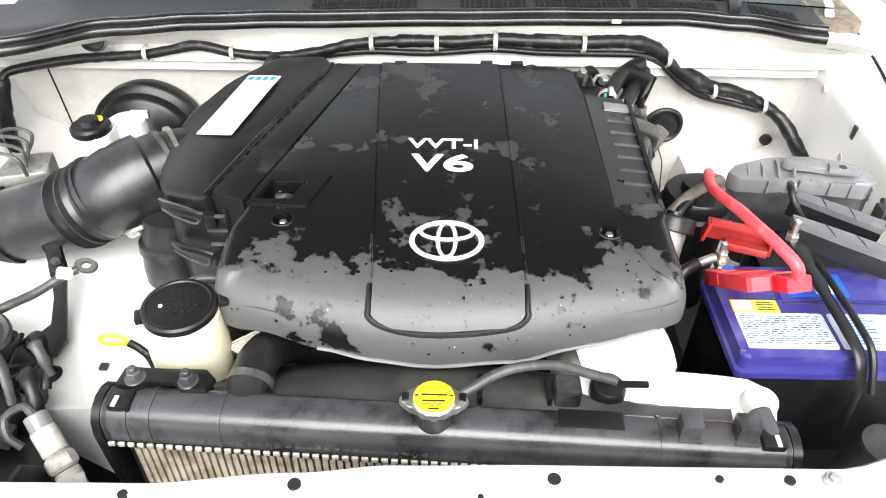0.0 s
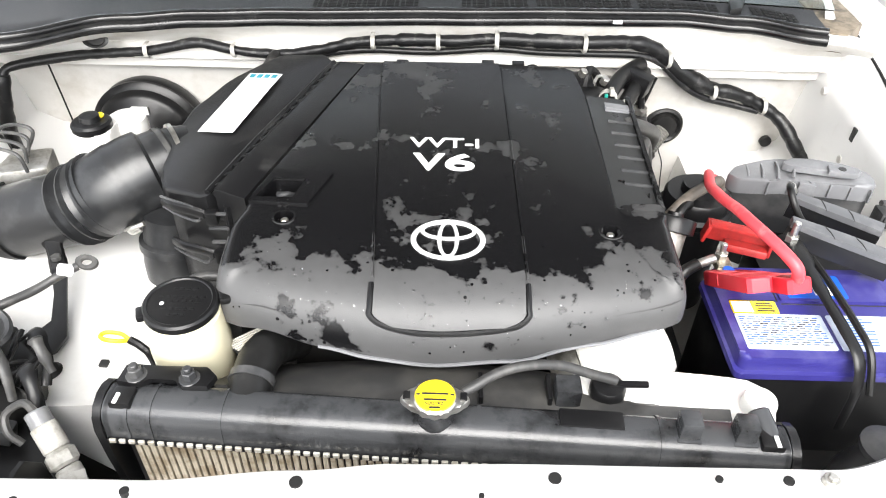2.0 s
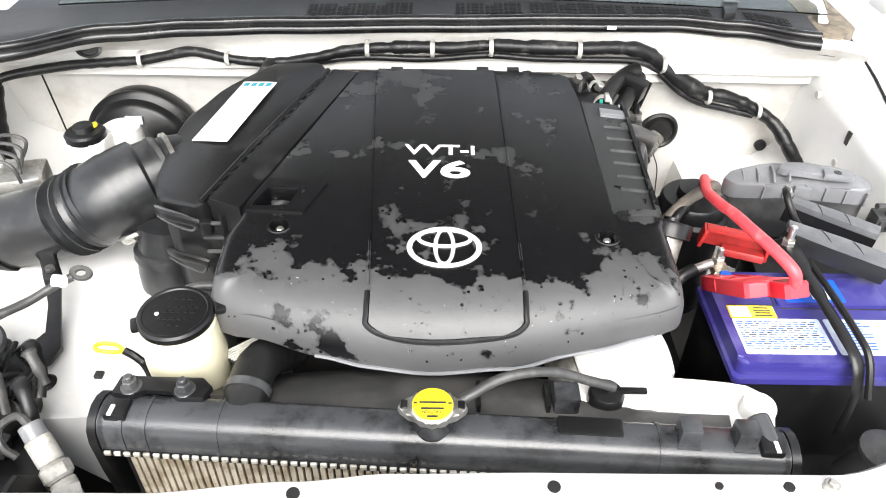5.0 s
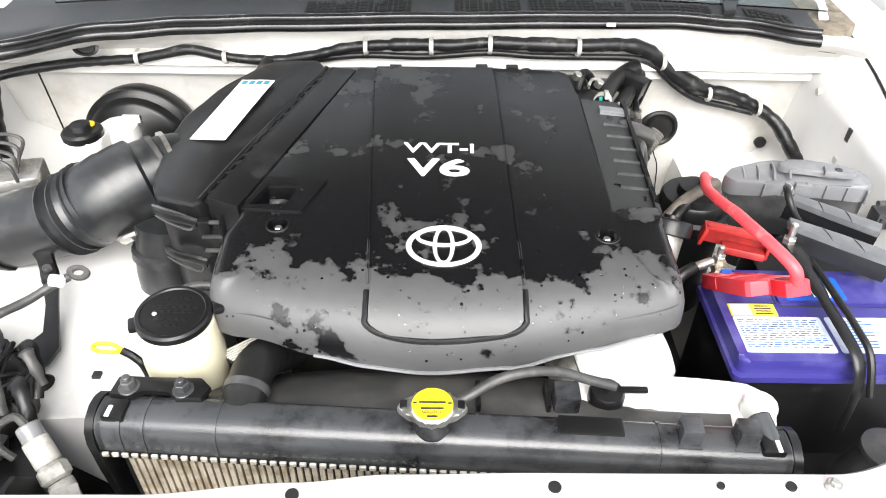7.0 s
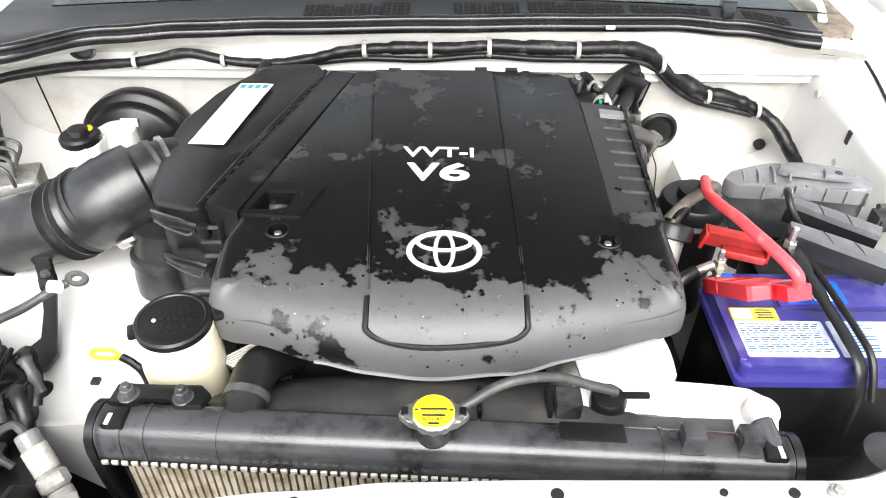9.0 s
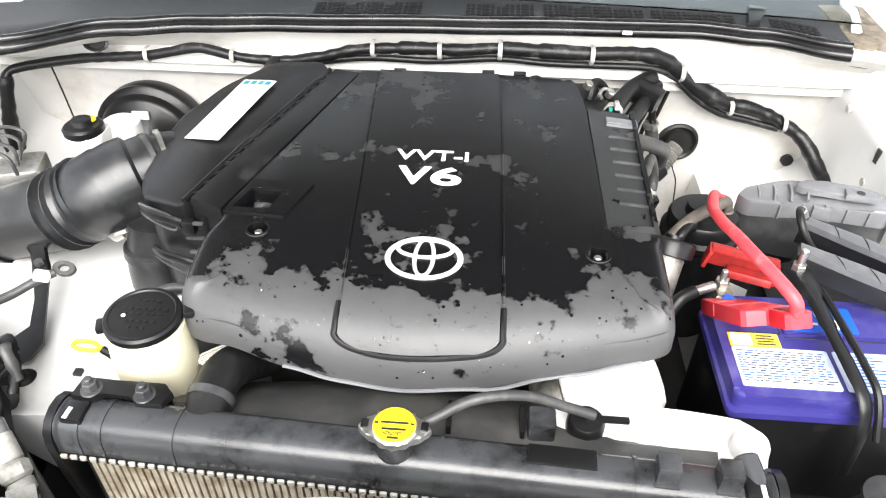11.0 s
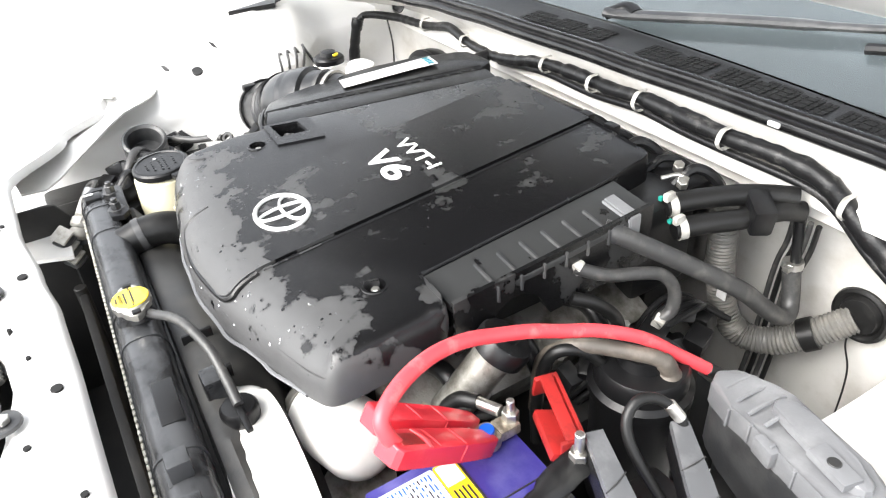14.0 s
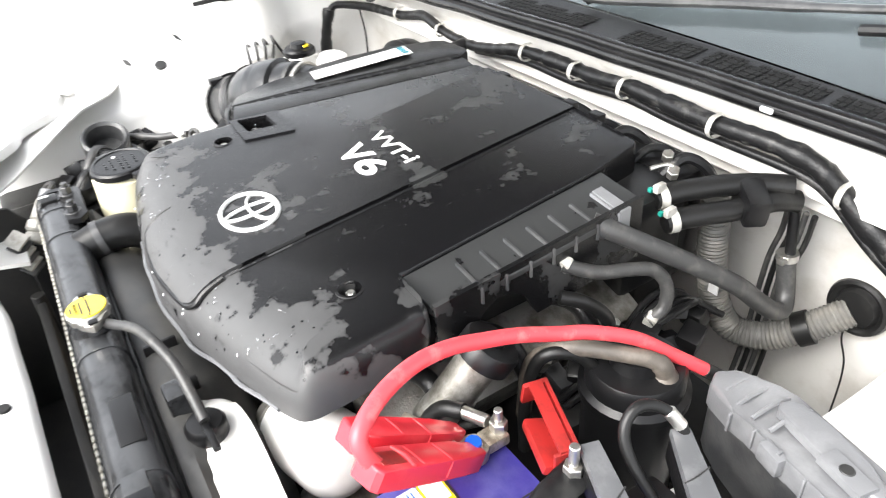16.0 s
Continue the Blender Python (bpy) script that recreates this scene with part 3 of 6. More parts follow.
# bay bottom and engine mass, near black in place of the shade there
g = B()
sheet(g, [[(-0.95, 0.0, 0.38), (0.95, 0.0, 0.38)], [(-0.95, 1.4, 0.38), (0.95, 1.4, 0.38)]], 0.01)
solo("under_tray", g, M_BAYSHADE, "dirty tray added under the engine, shade painted near black", "tray")
eng = thing("engine_block", (0, 0.85, 0.40), "oily engine block below the cover, its shade painted near black", "engine")
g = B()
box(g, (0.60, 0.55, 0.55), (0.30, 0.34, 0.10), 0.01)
solo("battery_tray", g, M_BAYSHADE, "black battery tray in the front corner", "tray")
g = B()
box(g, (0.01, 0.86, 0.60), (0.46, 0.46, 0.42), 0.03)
part("block", g, M_BAYSHADE, eng)
g = B()
box(g, (0.265, 0.86, 0.735), (0.09, 0.40, 0.07), 0.012, pose(0, 0, 0, 0, 25, 0))
part("cam_cover", g, M_ALU, eng, "dusty cast aluminium cam cover")
for y in (0.72, 0.83, 0.94):
    g = B()
    tube(g, [(0.25, y, 0.79), (0.30, y + 0.01, 0.80), (0.335, y + 0.015, 0.765)], 0.012, 12)
    part("coil", g, M_BLACK, eng)
for y in (0.66, 0.77, 0.885, 1.0):
    g = B()
    cylinder(g, (0.312, y, 0.735), (0.325, y, 0.762), 0.006, 6)
    part("bolt", g, M_STEEL, eng)
g = B()
box(g, (0.25, 1.09, 0.83), (0.09, 0.11, 0.14), 0.012)
part("rear_housing", g, M_BLACK, eng)
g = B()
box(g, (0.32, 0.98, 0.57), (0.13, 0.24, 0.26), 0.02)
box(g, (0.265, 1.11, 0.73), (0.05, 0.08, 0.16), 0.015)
part("bell_housing", g, M_BAYSHADE, eng)
for k in range(10):
    g = B()
    px, py = 0.325 + 0.018 * (k % 4), 0.90 + 0.026 * k
    box(g, (px, py, 0.715 + 0.012 * (k % 3)), (0.036, 0.024 + 0.006 * (k % 3), 0.034), 0.005, pose(0, 0, 0, 22 * math.sin(k * 2.3), 18 * math.cos(k * 1.9), 41 * k))
    part("connector", g, M_BLACK if k % 4 else M_DGREY, eng)
for k in range(4):
    o = 0.013 * k
    g = B()
    tube(g, [(0.315 + o, 0.89, 0.70), (0.335 + o, 0.95, 0.752), (0.345 - o * 0.5, 1.02, 0.742), (0.36 - o, 1.09, 0.765), (0.33 + o, 1.16, 0.72)], 0.005, 8)
    part("loom_branch", g, M_TAPE, eng)
g = B()
box(g, (0.05, 1.175, 0.82), (0.46, 0.07, 0.16), 0.014)
part("rear_rail", g, M_BLACK, eng)
g = B()
box(g, (0.262, 1.13, 0.80), (0.05, 0.08, 0.12), 0.012)
part("rear_bracket", g, M_BAYSHADE, eng)
for k in range(6):
    g = B()
    x = -0.02 + 0.055 * k
    tube(g, [(x, 1.14, 0.895), (x + 0.01, 1.165, 0.912 + 0.006 * (k % 2)), (x + 0.03, 1.19, 0.90), (x + 0.05, 1.2, 0.86)], 0.006 + 0.002 * (k % 2), 8)
    part("loom_branch", g, M_TAPE, eng)
g = B()
tube(g, [(0.265, 1.10, 0.925), (0.275, 1.12, 0.928), (0.29, 1.125, 0.925)], 0.003, 8)
part("wire_bracket", g, M_STEEL, eng)
for p in ((0.293, 1.04, 0.885), (0.285, 1.12, 0.915), (0.25, 1.15, 0.915)):
    g = B()
    cylinder(g, p, (p[0] + 0.004, p[1] - 0.004, p[2] + 0.012), 0.008, 6)
    part("bolt", g, M_STEEL, eng)


# ---- engine cover ----
def top_z(y):
    return 0.9105 + 0.073 * (y - 0.684)


COVER_OUT = [(-0.15, 1.128), (-0.152, 1.115), (-0.21, 0.935), (-0.276, 0.737), (-0.294, 0.69), (-0.292, 0.615), (-0.288, 0.578), (-0.262, 0.562), (-0.157, 0.538), (-0.08, 0.526), (0.0, 0.521), (0.09, 0.527), (0.2, 0.549), (0.292, 0.570), (0.318, 0.581), (0.321, 0.615), (0.321, 0.70), (0.319, 0.734), (0.248, 0.7365), (0.24, 1.03), (0.228, 1.12), (0.1, 1.13)]
FRONT = [(-0.288, 0.570), (-0.262, 0.562), (-0.157, 0.538), (-0.08, 0.526), (0.0, 0.521), (0.09, 0.527), (0.2, 0.549), (0.292, 0.570), (0.318, 0.578)]


def densify(poly, step=0.012):
    out = []
    for a, b in zip(poly, poly[1:] + poly[:1]):
        n = max(1, int(math.dist(a, b) / step))
        out += [(a[0] + (b[0] - a[0]) * i / n, a[1] + (b[1] - a[1]) * i / n) for i in range(n)]
    return out


FOOT = [(-0.31, 0.064), (-0.26, 0.058), (-0.22, 0.053), (-0.153, 0.064), (-0.02, 0.075), (0.1, 0.071), (0.16, 0.065), (0.25, 0.056), (0.33, 0.05)]


ROUND = 0.78  # below 1 the shoulder is squarer than a quarter ellipse


def cover_shell():
    """The moulded shell: rings from the skirt's foot up over the rounded shoulder, and a flat top with openings."""
    poly = chaikin(densify(COVER_OUT, 0.03), 2)
    n = len(poly)
    nrm = []
    for i in range(n):
        a, b = poly[i - 2], poly[(i + 2) % n]
        d = Vector((b[1] - a[1], a[0] - b[0], 0)).normalized()
        nrm.append(d)
    for _ in range(3):
        nrm = [(nrm[i - 1] + nrm[i] * 2 + nrm[(i + 1) % n]).normalized() for i in range(n)]
    g = bmesh.new()
    rings = []
    steps = 11
    for k in range(steps + 1):
        a = radians(90 * k / steps)
        ring = []
        for (x, y), q in zip(poly, nrm):
            f = max(0.0, -q.y) ** 1.5
            back = max(0.0, q.y) if y > 0.72 else 0
            flush = (x < -0.12 and y > 0.745) or (x > 0.2 and y > 0.745)
            back = 0.86 if flush else back
            d = (0.022 + 0.06 * f) * (1 - 0.75 * back) * (0.5 if flush else 1)
            h = (lerp_table(FOOT, x) if y < 0.74 else 0.078) * (1 - 0.65 * back)
            ca, sa = max(0.0, math.cos(a)) ** ROUND, math.sin(a) ** ROUND
            px, py = x - q.x * d * (1 - ca), y - q.y * d * (1 - ca)
            ring.append(g.verts.new((px, py, top_z(py) - h * (1 - sa))))
        rings.append(ring)
    foot = [g.verts.new((v.co.x, v.co.y, v.co.z - 0.006)) for v in rings[0]]
    inner = [g.verts.new((v.co.x - q.x * 0.004, v.co.y - q.y * 0.004, v.co.z - 0.006)) for v, q in zip(rings[0], nrm)]
    inup = [g.verts.new((v.co.x - q.x * 0.006, v.co.y - q.y * 0.006, v.co.z + 0.03)) for v, q in zip(rings[0], nrm)]
    rings = [inup, inner, foot] + rings
    for r0, r1 in zip(rings, rings[1:]):
        for i in range(n):
            j = (i + 1) % n
            g.faces.new((r0[i], r0[j], r1[j], r1[i]))
    edges = [g.edges.get((rings[-1][i], rings[-1][(i + 1) % n])) for i in range(n)]
    holes = [[(0.23 + 0.013 * math.cos(t), 0.684 + 0.013 * math.sin(t)) for t in [2 * math.pi * i / 20 for i in range(20)]],
             [(-0.215 + 0.013 * math.cos(t), 0.699 + 0.013 * math.sin(t)) for t in [2 * math.pi * i / 20 for i in range(20)]],
             [(-0.260, 0.740), (-0.212, 0.740), (-0.200, 0.779), (-0.243, 0.779)]]
    for hole in holes:
        vs = [g.verts.new((x, y, top_z(y))) for x, y in hole]
        lo = [g.verts.new((x, y, top_z(y) - 0.022)) for x, y in hole]
        up = [g.verts.new((x, y, top_z(y))) for x, y in hole]
        for i in range(len(hole)):
            j = (i + 1) % len(hole)
            edges.append(g.edges.new((vs[i], vs[j])))
            g.faces.new((up[i], up[j], lo[j], lo[i]))
        g.faces.new(lo)
    bmesh.ops.triangle_fill(g, use_beauty=True, use_dissolve=False, edges=edges)
    return g


cover = thing("engine_cover", (0.0, 0.82, 0.83), "black plastic V6 engine cover, drying in patches with water drops", "engine cover")
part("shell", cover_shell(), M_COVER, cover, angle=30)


def front_y(x):
    return lerp_table(FRONT, x)


def on_front(x, a, off=0.0):
    """A point on the cover's rounded front, a degrees up from its foot."""
    a = radians(a)
    ca, sa = max(0.0, math.cos(a)) ** ROUND, max(0.0, math.sin(a)) ** ROUND
    y = front_y(x) + 0.082 * (1 - ca)
    return Vector((x, y - off * math.cos(a), top_z(y) - lerp_table(FOOT, x) * (1 - sa) + off * math.sin(a)))


def centre_panel():
    g = bmesh.new()
    rows = []
    off = 0.0045
    for y in [1.124 - i * 0.025 for i in range(21)]:
        t = (1.124 - y) / 0.54
        xl, xr = -0.113 + 0.033 * t, 0.094 + 0.014 * t
        rows.append([Vector((xl + (xr - xl) * i / 16, y, top_z(y) + off)) for i in range(17)])
    for a in (88, 82, 75, 68, 60, 52, 46, 41, 37, 34, 32):
        t = 1.0
        xl, xr = -0.08, 0.108
        pull = max(0.0, (46 - a) / 14) ** 2.2 * 0.026
        rows.append([on_front(xl + pull + (xr - xl - 2 * pull) * i / 16, a, off) for i in range(17)])
    sheet(g, rows)
    ext = bmesh.ops.extrude_edge_only(g, edges=[e for e in g.edges if e.is_boundary])
    for v in [v for v in ext["geom"] if isinstance(v, bmesh.types.BMVert)]:
        v.co.z -= 0.007
        v.co.y += 0.004 if v.co.y < 0.6 else 0
    return g


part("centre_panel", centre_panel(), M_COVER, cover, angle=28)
# thin raised border along the foot of the centre panel, black for its shadow line
pts = [on_front(-0.084, a, 0.001) for a in (75, 60, 50, 42)] + [on_front(-0.072, 34, 0.001), on_front(-0.05, 29.5, 0.001)] + [on_front(x, 28, 0.001) for x in (-0.02, 0.02, 0.05)] + [on_front(0.078, 29.5, 0.001), on_front(0.1, 34, 0.001)] + [on_front(0.112, a, 0.001) for a in (42, 50, 60, 75)]
g = B()
tube(g, pts, 0.0038, 8, 4)
part("border", g, M_BLACK, cover, "black border painted as the groove's shadow line")
for xa, xb in ((-0.1175, -0.084), (0.0985, 0.112)):
    g = B()
    tube(g, [(xa + (xb - xa) * t, 1.12 - 0.53 * t, top_z(1.12 - 0.53 * t) + 0.0002) for t in (0, 0.25, 0.5, 0.75, 1)], 0.0018, 6, 2)
    part("rib", g, M_COVER, cover)
# skirt lip at the foot; its grey paints in the edge's highlight
g = B()
tube(g, [on_front(-0.15 + 0.43 * i / 24, 0, 0.0) + Vector((0, -0.0015, -0.005)) for i in range(25)], 0.0026, 6, 2)
part("foot_lip_highlight", g, M_GREY, cover)

# ribbed side panel
g = B()
prism(g, [(0.247, 0.739), (0.312, 0.739), (0.316, 0.85), (0.316, 1.0), (0.305, 1.038), (0.24, 1.038)], lambda x, y: top_z(y) - 0.02, lambda x, y: top_z(y) - 0.004 - 0.12 * max(0, x - 0.25), 0.003)
side_panel = part("side_panel", g, M_PANEL, cover)
arch = [(0.738, 0.912), (1.036, 0.932), (1.036, 0.845), (0.875, 0.835)] + [(0.825 + 0.042 * math.cos(radians(a)), 0.835 + 0.05 * math.sin(radians(a))) for a in range(20, 171, 15)] + [(0.738, 0.835)]
g = B()
prism(g, [(y, z) for y, z in arch], 0.309, 0.315, 0.0, Matrix(((0, 0, 1, 0), (1, 0, 0, 0), (0, 1, 0, 0), (0, 0, 0, 1))))
part("side_wall", g, M_COVER, cover)
for i in range(7):
    y = 0.795 + i * 0.033
    g = B()
    tz = top_z(y)
    prism(g, [(0.268, y), (0.3145, y), (0.3175, y + 0.0015), (0.3175, y + 0.0035), (0.268, y + 0.0035)], lambda a, b: tz - 0.03, lambda a, b: tz - 0.0005 - 0.12 * max(0, a - 0.25), 0.0008)
    part("rib", g, M_GREY if i == 6 else M_DGREY, side_panel)
g = B()
prism(g, [(0.268, 0.9965), (0.318, 0.9965), (0.318, 1.012), (0.268, 1.012)], lambda x, y: top_z(y) - 0.045, lambda x, y: top_z(y) + 0.001 - 0.12 * max(0, x - 0.25), 0.001)
part("clip", g, M_GREY, side_panel, "grey retaining clip")
for x, y in ((-0.08, 1.131), (0.075, 1.136), (0.13, 1.136)):
    g = B()
    box(g, (x, y, top_z(y) - 0.006), (0.022, 0.014, 0.016), 0.002)
    part("rear_clip", g, M_BLACK, cover)

# plate round the lifting hook opening
g = B()
outer = [(-0.271, 0.729), (-0.187, 0.724), (-0.160, 0.795), (-0.247, 0.802)]
inn = [(-0.262, 0.738), (-0.210, 0.738), (-0.198, 0.781), (-0.244, 0.781)]
for i in range(4):
    j = (i + 1) % 4
    prism(g, [outer[i], outer[j], inn[j], inn[i]], lambda x, y: top_z(y) - 0.002, lambda x, y: top_z(y) + 0.003)
bmesh.ops.remove_doubles(g, verts=g.verts, dist=0.0001)
part("hook_plate", g, M_COVER, cover)
g = B()
tube(g, [(-0.243, 0.752, top_z(0.75) - 0.018), (-0.225, 0.755, top_z(0.75) - 0.006), (-0.214, 0.765, top_z(0.76) - 0.015)], 0.004, 8)
box(g, (-0.23, 0.765, top_z(0.76) - 0.014), (0.02, 0.008, 0.006), 0.002)
part("lifting_hook", g, M_DGREY, cover)
for x, y in ((0.23, 0.684), (-0.215, 0.699)):
    g = B()
    lathe(g, (x, y, top_z(y) - 0.001), (0, 0, 1), [(0.0128, -0.002), (0.0135, 0.002), (0.0165, 0.002), (0.0165, -0.002)], 24)
    hole_rim = part("bolt_rim", g, M_COVER, cover)
    g = B()
    cylinder(g, (x, y, top_z(y) - 0.022), (x, y, top_z(y) - 0.004), 0.0055, 6)
    part("bolt", g, M_STEEL, hole_rim, "bright bolt")


def words(body, x0, x1, y0, y1, z_of, name, parent, material, label, thick=0.0012, bold=0.0):
    cu = bpy.data.curves.new("words", "FONT")
    cu.body, cu.size, cu.extrude, cu.bevel_depth, cu.offset = body, 1.0, 0.02, 0.012, bold
    ob = new("words_tmp", cu)
    me = bpy.data.meshes.new_from_object(ob)
    bpy.data.objects.remove(ob)
    g = B()
    g.from_mesh(me)
    bpy.data.meshes.remove(me)
    bx = [v.co.x for v in g.verts]
    by = [v.co.y for v in g.verts]
    bz = [v.co.z for v in g.verts]
    for v in g.verts:
        x = x0 + (v.co.x - min(bx)) / (max(bx) - min(bx)) * (x1 - x0)
        y = y0 + (v.co.y - min(by)) / (max(by) - min(by)) * (y1 - y0)
        t = (v.co.z - min(bz)) / (max(bz) - min(bz))
        v.co = Vector((x, y, z_of(x, y) + t * thick))
    return part(name, g, material, parent, label, angle=20)


panel_z = lambda x, y: top_z(y) + 0.0044
words("VVT-i", -0.053, 0.055, 0.862, 0.887, panel_z, "lettering", cover, M_LETTER, "white letters VVT-i", bold=0.003)
words("V", -0.046, 0.003, 0.804, 0.846, panel_z, "lettering", cover, M_LETTER, "large white letter V", bold=0.014)
words("6", 0.003, 0.047, 0.804, 0.846, panel_z, "lettering", cover, M_LETTER, "large white figure 6", bold=0.01)


def ellipse_ring(bm, cx, cy, rx, ry, w, n=48):
    lo = []
    for k in range(n):
        a = 2 * math.pi * k / n
        c, s = math.cos(a), math.sin(a)
        prof = []
        for f, h in ((1.0, -0.001), (1.0, 0.0015), (0.7, 0.0035), (0.3, 0.0035), (0.0, 0.0015), (0.0, -0.001)):
            x, y = cx + (rx - w * (1 - f)) * c, cy + (ry - w * 0.85 * (1 - f)) * s
            prof.append(bm.verts.new((x, y, panel_z(x, y) + h)))
        lo.append(prof)
    for k in range(n):
        a, b = lo[k], lo[(k + 1) % n]
        for i in range(5):
            bm.faces.new((a[i], b[i], b[i + 1], a[i + 1]))
    return bm


g = B()
ellipse_ring(g, 0.0105, 0.655, 0.0495, 0.0385, 0.0072)
ellipse_ring(g, 0.0105, 0.672, 0.0375, 0.0185, 0.0055)
ellipse_ring(g, 0.0105, 0.656, 0.0145, 0.0355, 0.0055)
part("emblem", g, M_SILVER, cover, "oval silver emblem of rings")

# water drops on the cover
g = B()


def drop(bm, p, n, r):
    b = bmesh.new()
    bmesh.ops.create_icosphere(b, subdivisions=1, radius=1)
    q = Vector(n).to_track_quat("Z", "Y").to_matrix().to_4x4()
    k = rng.uniform(0.7, 1.4)
    for v in b.verts:
        v.co = Vector((v.co.x * r * k, v.co.y * r, v.co.z * r * 0.5))
    b.transform(Matrix.Translation(p) @ q)
    merge(bm, b)


for i in range(170):
    x = rng.uniform(-0.26, 0.28)
    a = rng.triangular(5, 88, 70)
    on = -0.078 < x < 0.106 and a > 36
    drop(g, on_front(x, a, 0.0046 if on else 0.0004), (0, -math.cos(radians(a)), math.sin(radians(a))), rng.choice((0.0008, 0.001, 0.0013, 0.0018)))
for i in range(170):
    x, y = rng.uniform(-0.24, 0.22), rng.triangular(0.61, 1.1, 0.62)
    if x < -0.29 + 0.33 * max(0, y - 0.73):
        continue
    t = (1.124 - y) / 0.54
    on = -0.113 + 0.033 * t < x < 0.094 + 0.014 * t
    drop(g, (x, y, top_z(y) + (0.0046 if on else 0.0003)), (0, 0, 1), rng.choice((0.0007, 0.001, 0.0013)))
solo("water_drops", g, M_WATER, "scattered clear water drops on the engine cover", "water drops", kind="stuff", loc=(0, 0.6, 0.9))

# ---- air filter box ----
ab = thing("air_filter_box", (-0.3, 0.95, 0.72), "black plastic air filter box with white label on lid", "air filter box")


def ab_z(x, y):
    return 0.915 + 0.065 * (y - 0.8) + 0.16 * (x + 0.30) * (1 if x < -0.30 else 0.2)


g = B()
prism(g, chaikin([(-0.43, 0.82), (-0.415, 0.785), (-0.34, 0.752), (-0.332, 0.757), (-0.20, 1.125), (-0.225, 1.165), (-0.315, 1.165), (-0.385, 1.09), (-0.434, 1.01), (-0.436, 0.94)], 1, 0.12), lambda x, y: 0.86, lambda x, y: ab_z(x, y), 0.008)
lid = part("lid", g, M_AIRBOX, ab)
g = B()
prism(g, chaikin([(-0.42, 0.802), (-0.398, 0.782), (-0.335, 0.76), (-0.30, 0.76), (-0.17, 1.12), (-0.33, 1.15), (-0.41, 1.0)], 1, 0.12), 0.70, 0.858, 0.004)
part("body", g, M_AIRBOX, ab)
g = B()
prism(g, [(-0.327, 0.757), (-0.2785, 0.737), (-0.150, 1.122), (-0.192, 1.13)], lambda x, y: 0.86, lambda x, y: top_z(y) - 0.001, 0.002)
part("side_lid", g, M_AIRBOX, ab)
for off, zz in ((0.0, 0.006), (0.011, 0.003)):
    g = B()
    tube(g, [(-0.338 + 0.134 * t + off, 0.757 + 0.37 * t, ab_z(-0.338 + 0.134 * t, 0.757 + 0.37 * t) + zz - 0.004) for t in (0, 0.33, 0.66, 1)], 0.0045, 8, 2)
    part("flange", g, M_AIRBOX, ab)
for i in range(16):
    t = 0.05 + i * 0.06
    x, y = -0.3305 + 0.134 * t, 0.757 + 0.37 * t
    g = B()
    box(g, (x, y, ab_z(x, y) + 0.0005), (0.012, 0.006, 0.006), 0.0012, pose(0, 0, 0, 0, 0, 20))
    part("tooth", g, M_BLACK, ab)
# label
def on_lid(u, v, h):
    a, b, c = Vector((-0.401, 0.928, 0)), Vector((-0.338, 0.911, 0)), Vector((-0.353, 1.104, 0))
    d = a + (b - a) * u + (c - a) * v
    return Vector((d.x, d.y, ab_z(d.x, d.y) + h))


g = B()
sheet(g, [[on_lid(u, v, 0.0012) for u in (0, 0.25, 0.5, 0.75, 1)] for v in (0, 0.25, 0.5, 0.75, 1)], 0.0006)
lab = part("label", g, M_LETTER, lid, "white paper label with teal print")
M_TEAL = mat("teal_print", (0.02, 0.25, 0.32), 0.4)
for k in range(4):
    g = B()
    u0 = 0.1 + 0.22 * k
    sheet(g, [[on_lid(u0, v, 0.0022), on_lid(u0 + 0.15, v, 0.0022)] for v in (0.91, 0.97)], 0.0004)
    part("print_bar", g, M_TEAL, lab)
# clasps on the front face
for z in (0.875, 0.80):
    g = B()
    pts = [(-0.415, 0.778, z), (-0.395, 0.762, z + 0.004), (-0.365, 0.752, z + 0.004), (-0.345, 0.748, z)]
    tube(g, pts, 0.005, 8, 4, flat=1.6)
    box(g, (-0.335, 0.748, z - 0.004), (0.018, 0.014, 0.022), 0.003)
    part("clasp", g, M_BLACK, ab)
g = B()
tube(g, [(-0.31, 0.752, 0.89), (-0.312, 0.75, 0.84), (-0.312, 0.75, 0.77)], 0.006, 8, 4)
part("corner_post", g, M_BLACK, ab)
for k in range(5):
    g = B()
    box(g, (-0.327, 0.745, 0.775 + 0.026 * k), (0.03, 0.006, 0.004), 0.001)
    part("rung", g, M_DGREY, ab)
for z in (0.872, 0.792):
    g = B()
    tube(g, [(-0.418, 0.779, z + 0.012), (-0.396, 0.7665, z + 0.014), (-0.362, 0.752, z + 0.013), (-0.352, 0.748, z), (-0.362, 0.752, z - 0.012), (-0.396, 0.7665, z - 0.01), (-0.418, 0.779, z - 0.006)], 0.0022, 6, 4)
    part("clasp_loop", g, M_DGREY, ab)

# ---- intake duct ----
duct = thing("intake_duct", (-0.6, 0.85, 0.72), "black rubber intake duct with ribbed bellows and steel clamps", "air duct")
g = B()
tube(g, [(-0.426, 0.940, 0.852), (-0.442, 0.932, 0.853), (-0.462, 0.918, 0.852), (-0.50, 0.893, 0.845), (-0.538, 0.874, 0.828), (-0.566, 0.870, 0.814)], [0.054, 0.055, 0.059, 0.067, 0.069, 0.068], 28, 10)
part("elbow", g, M_DUCT, duct)
g = B()
tube(g, [(-0.552, 0.874, 0.824), (-0.575, 0.870, 0.811), (-0.612, 0.868, 0.793)], 0.066, 28, 6, corr=0.005, pitch=0.0125)
part("bellows", g, M_DUCT, duct)
g = B()
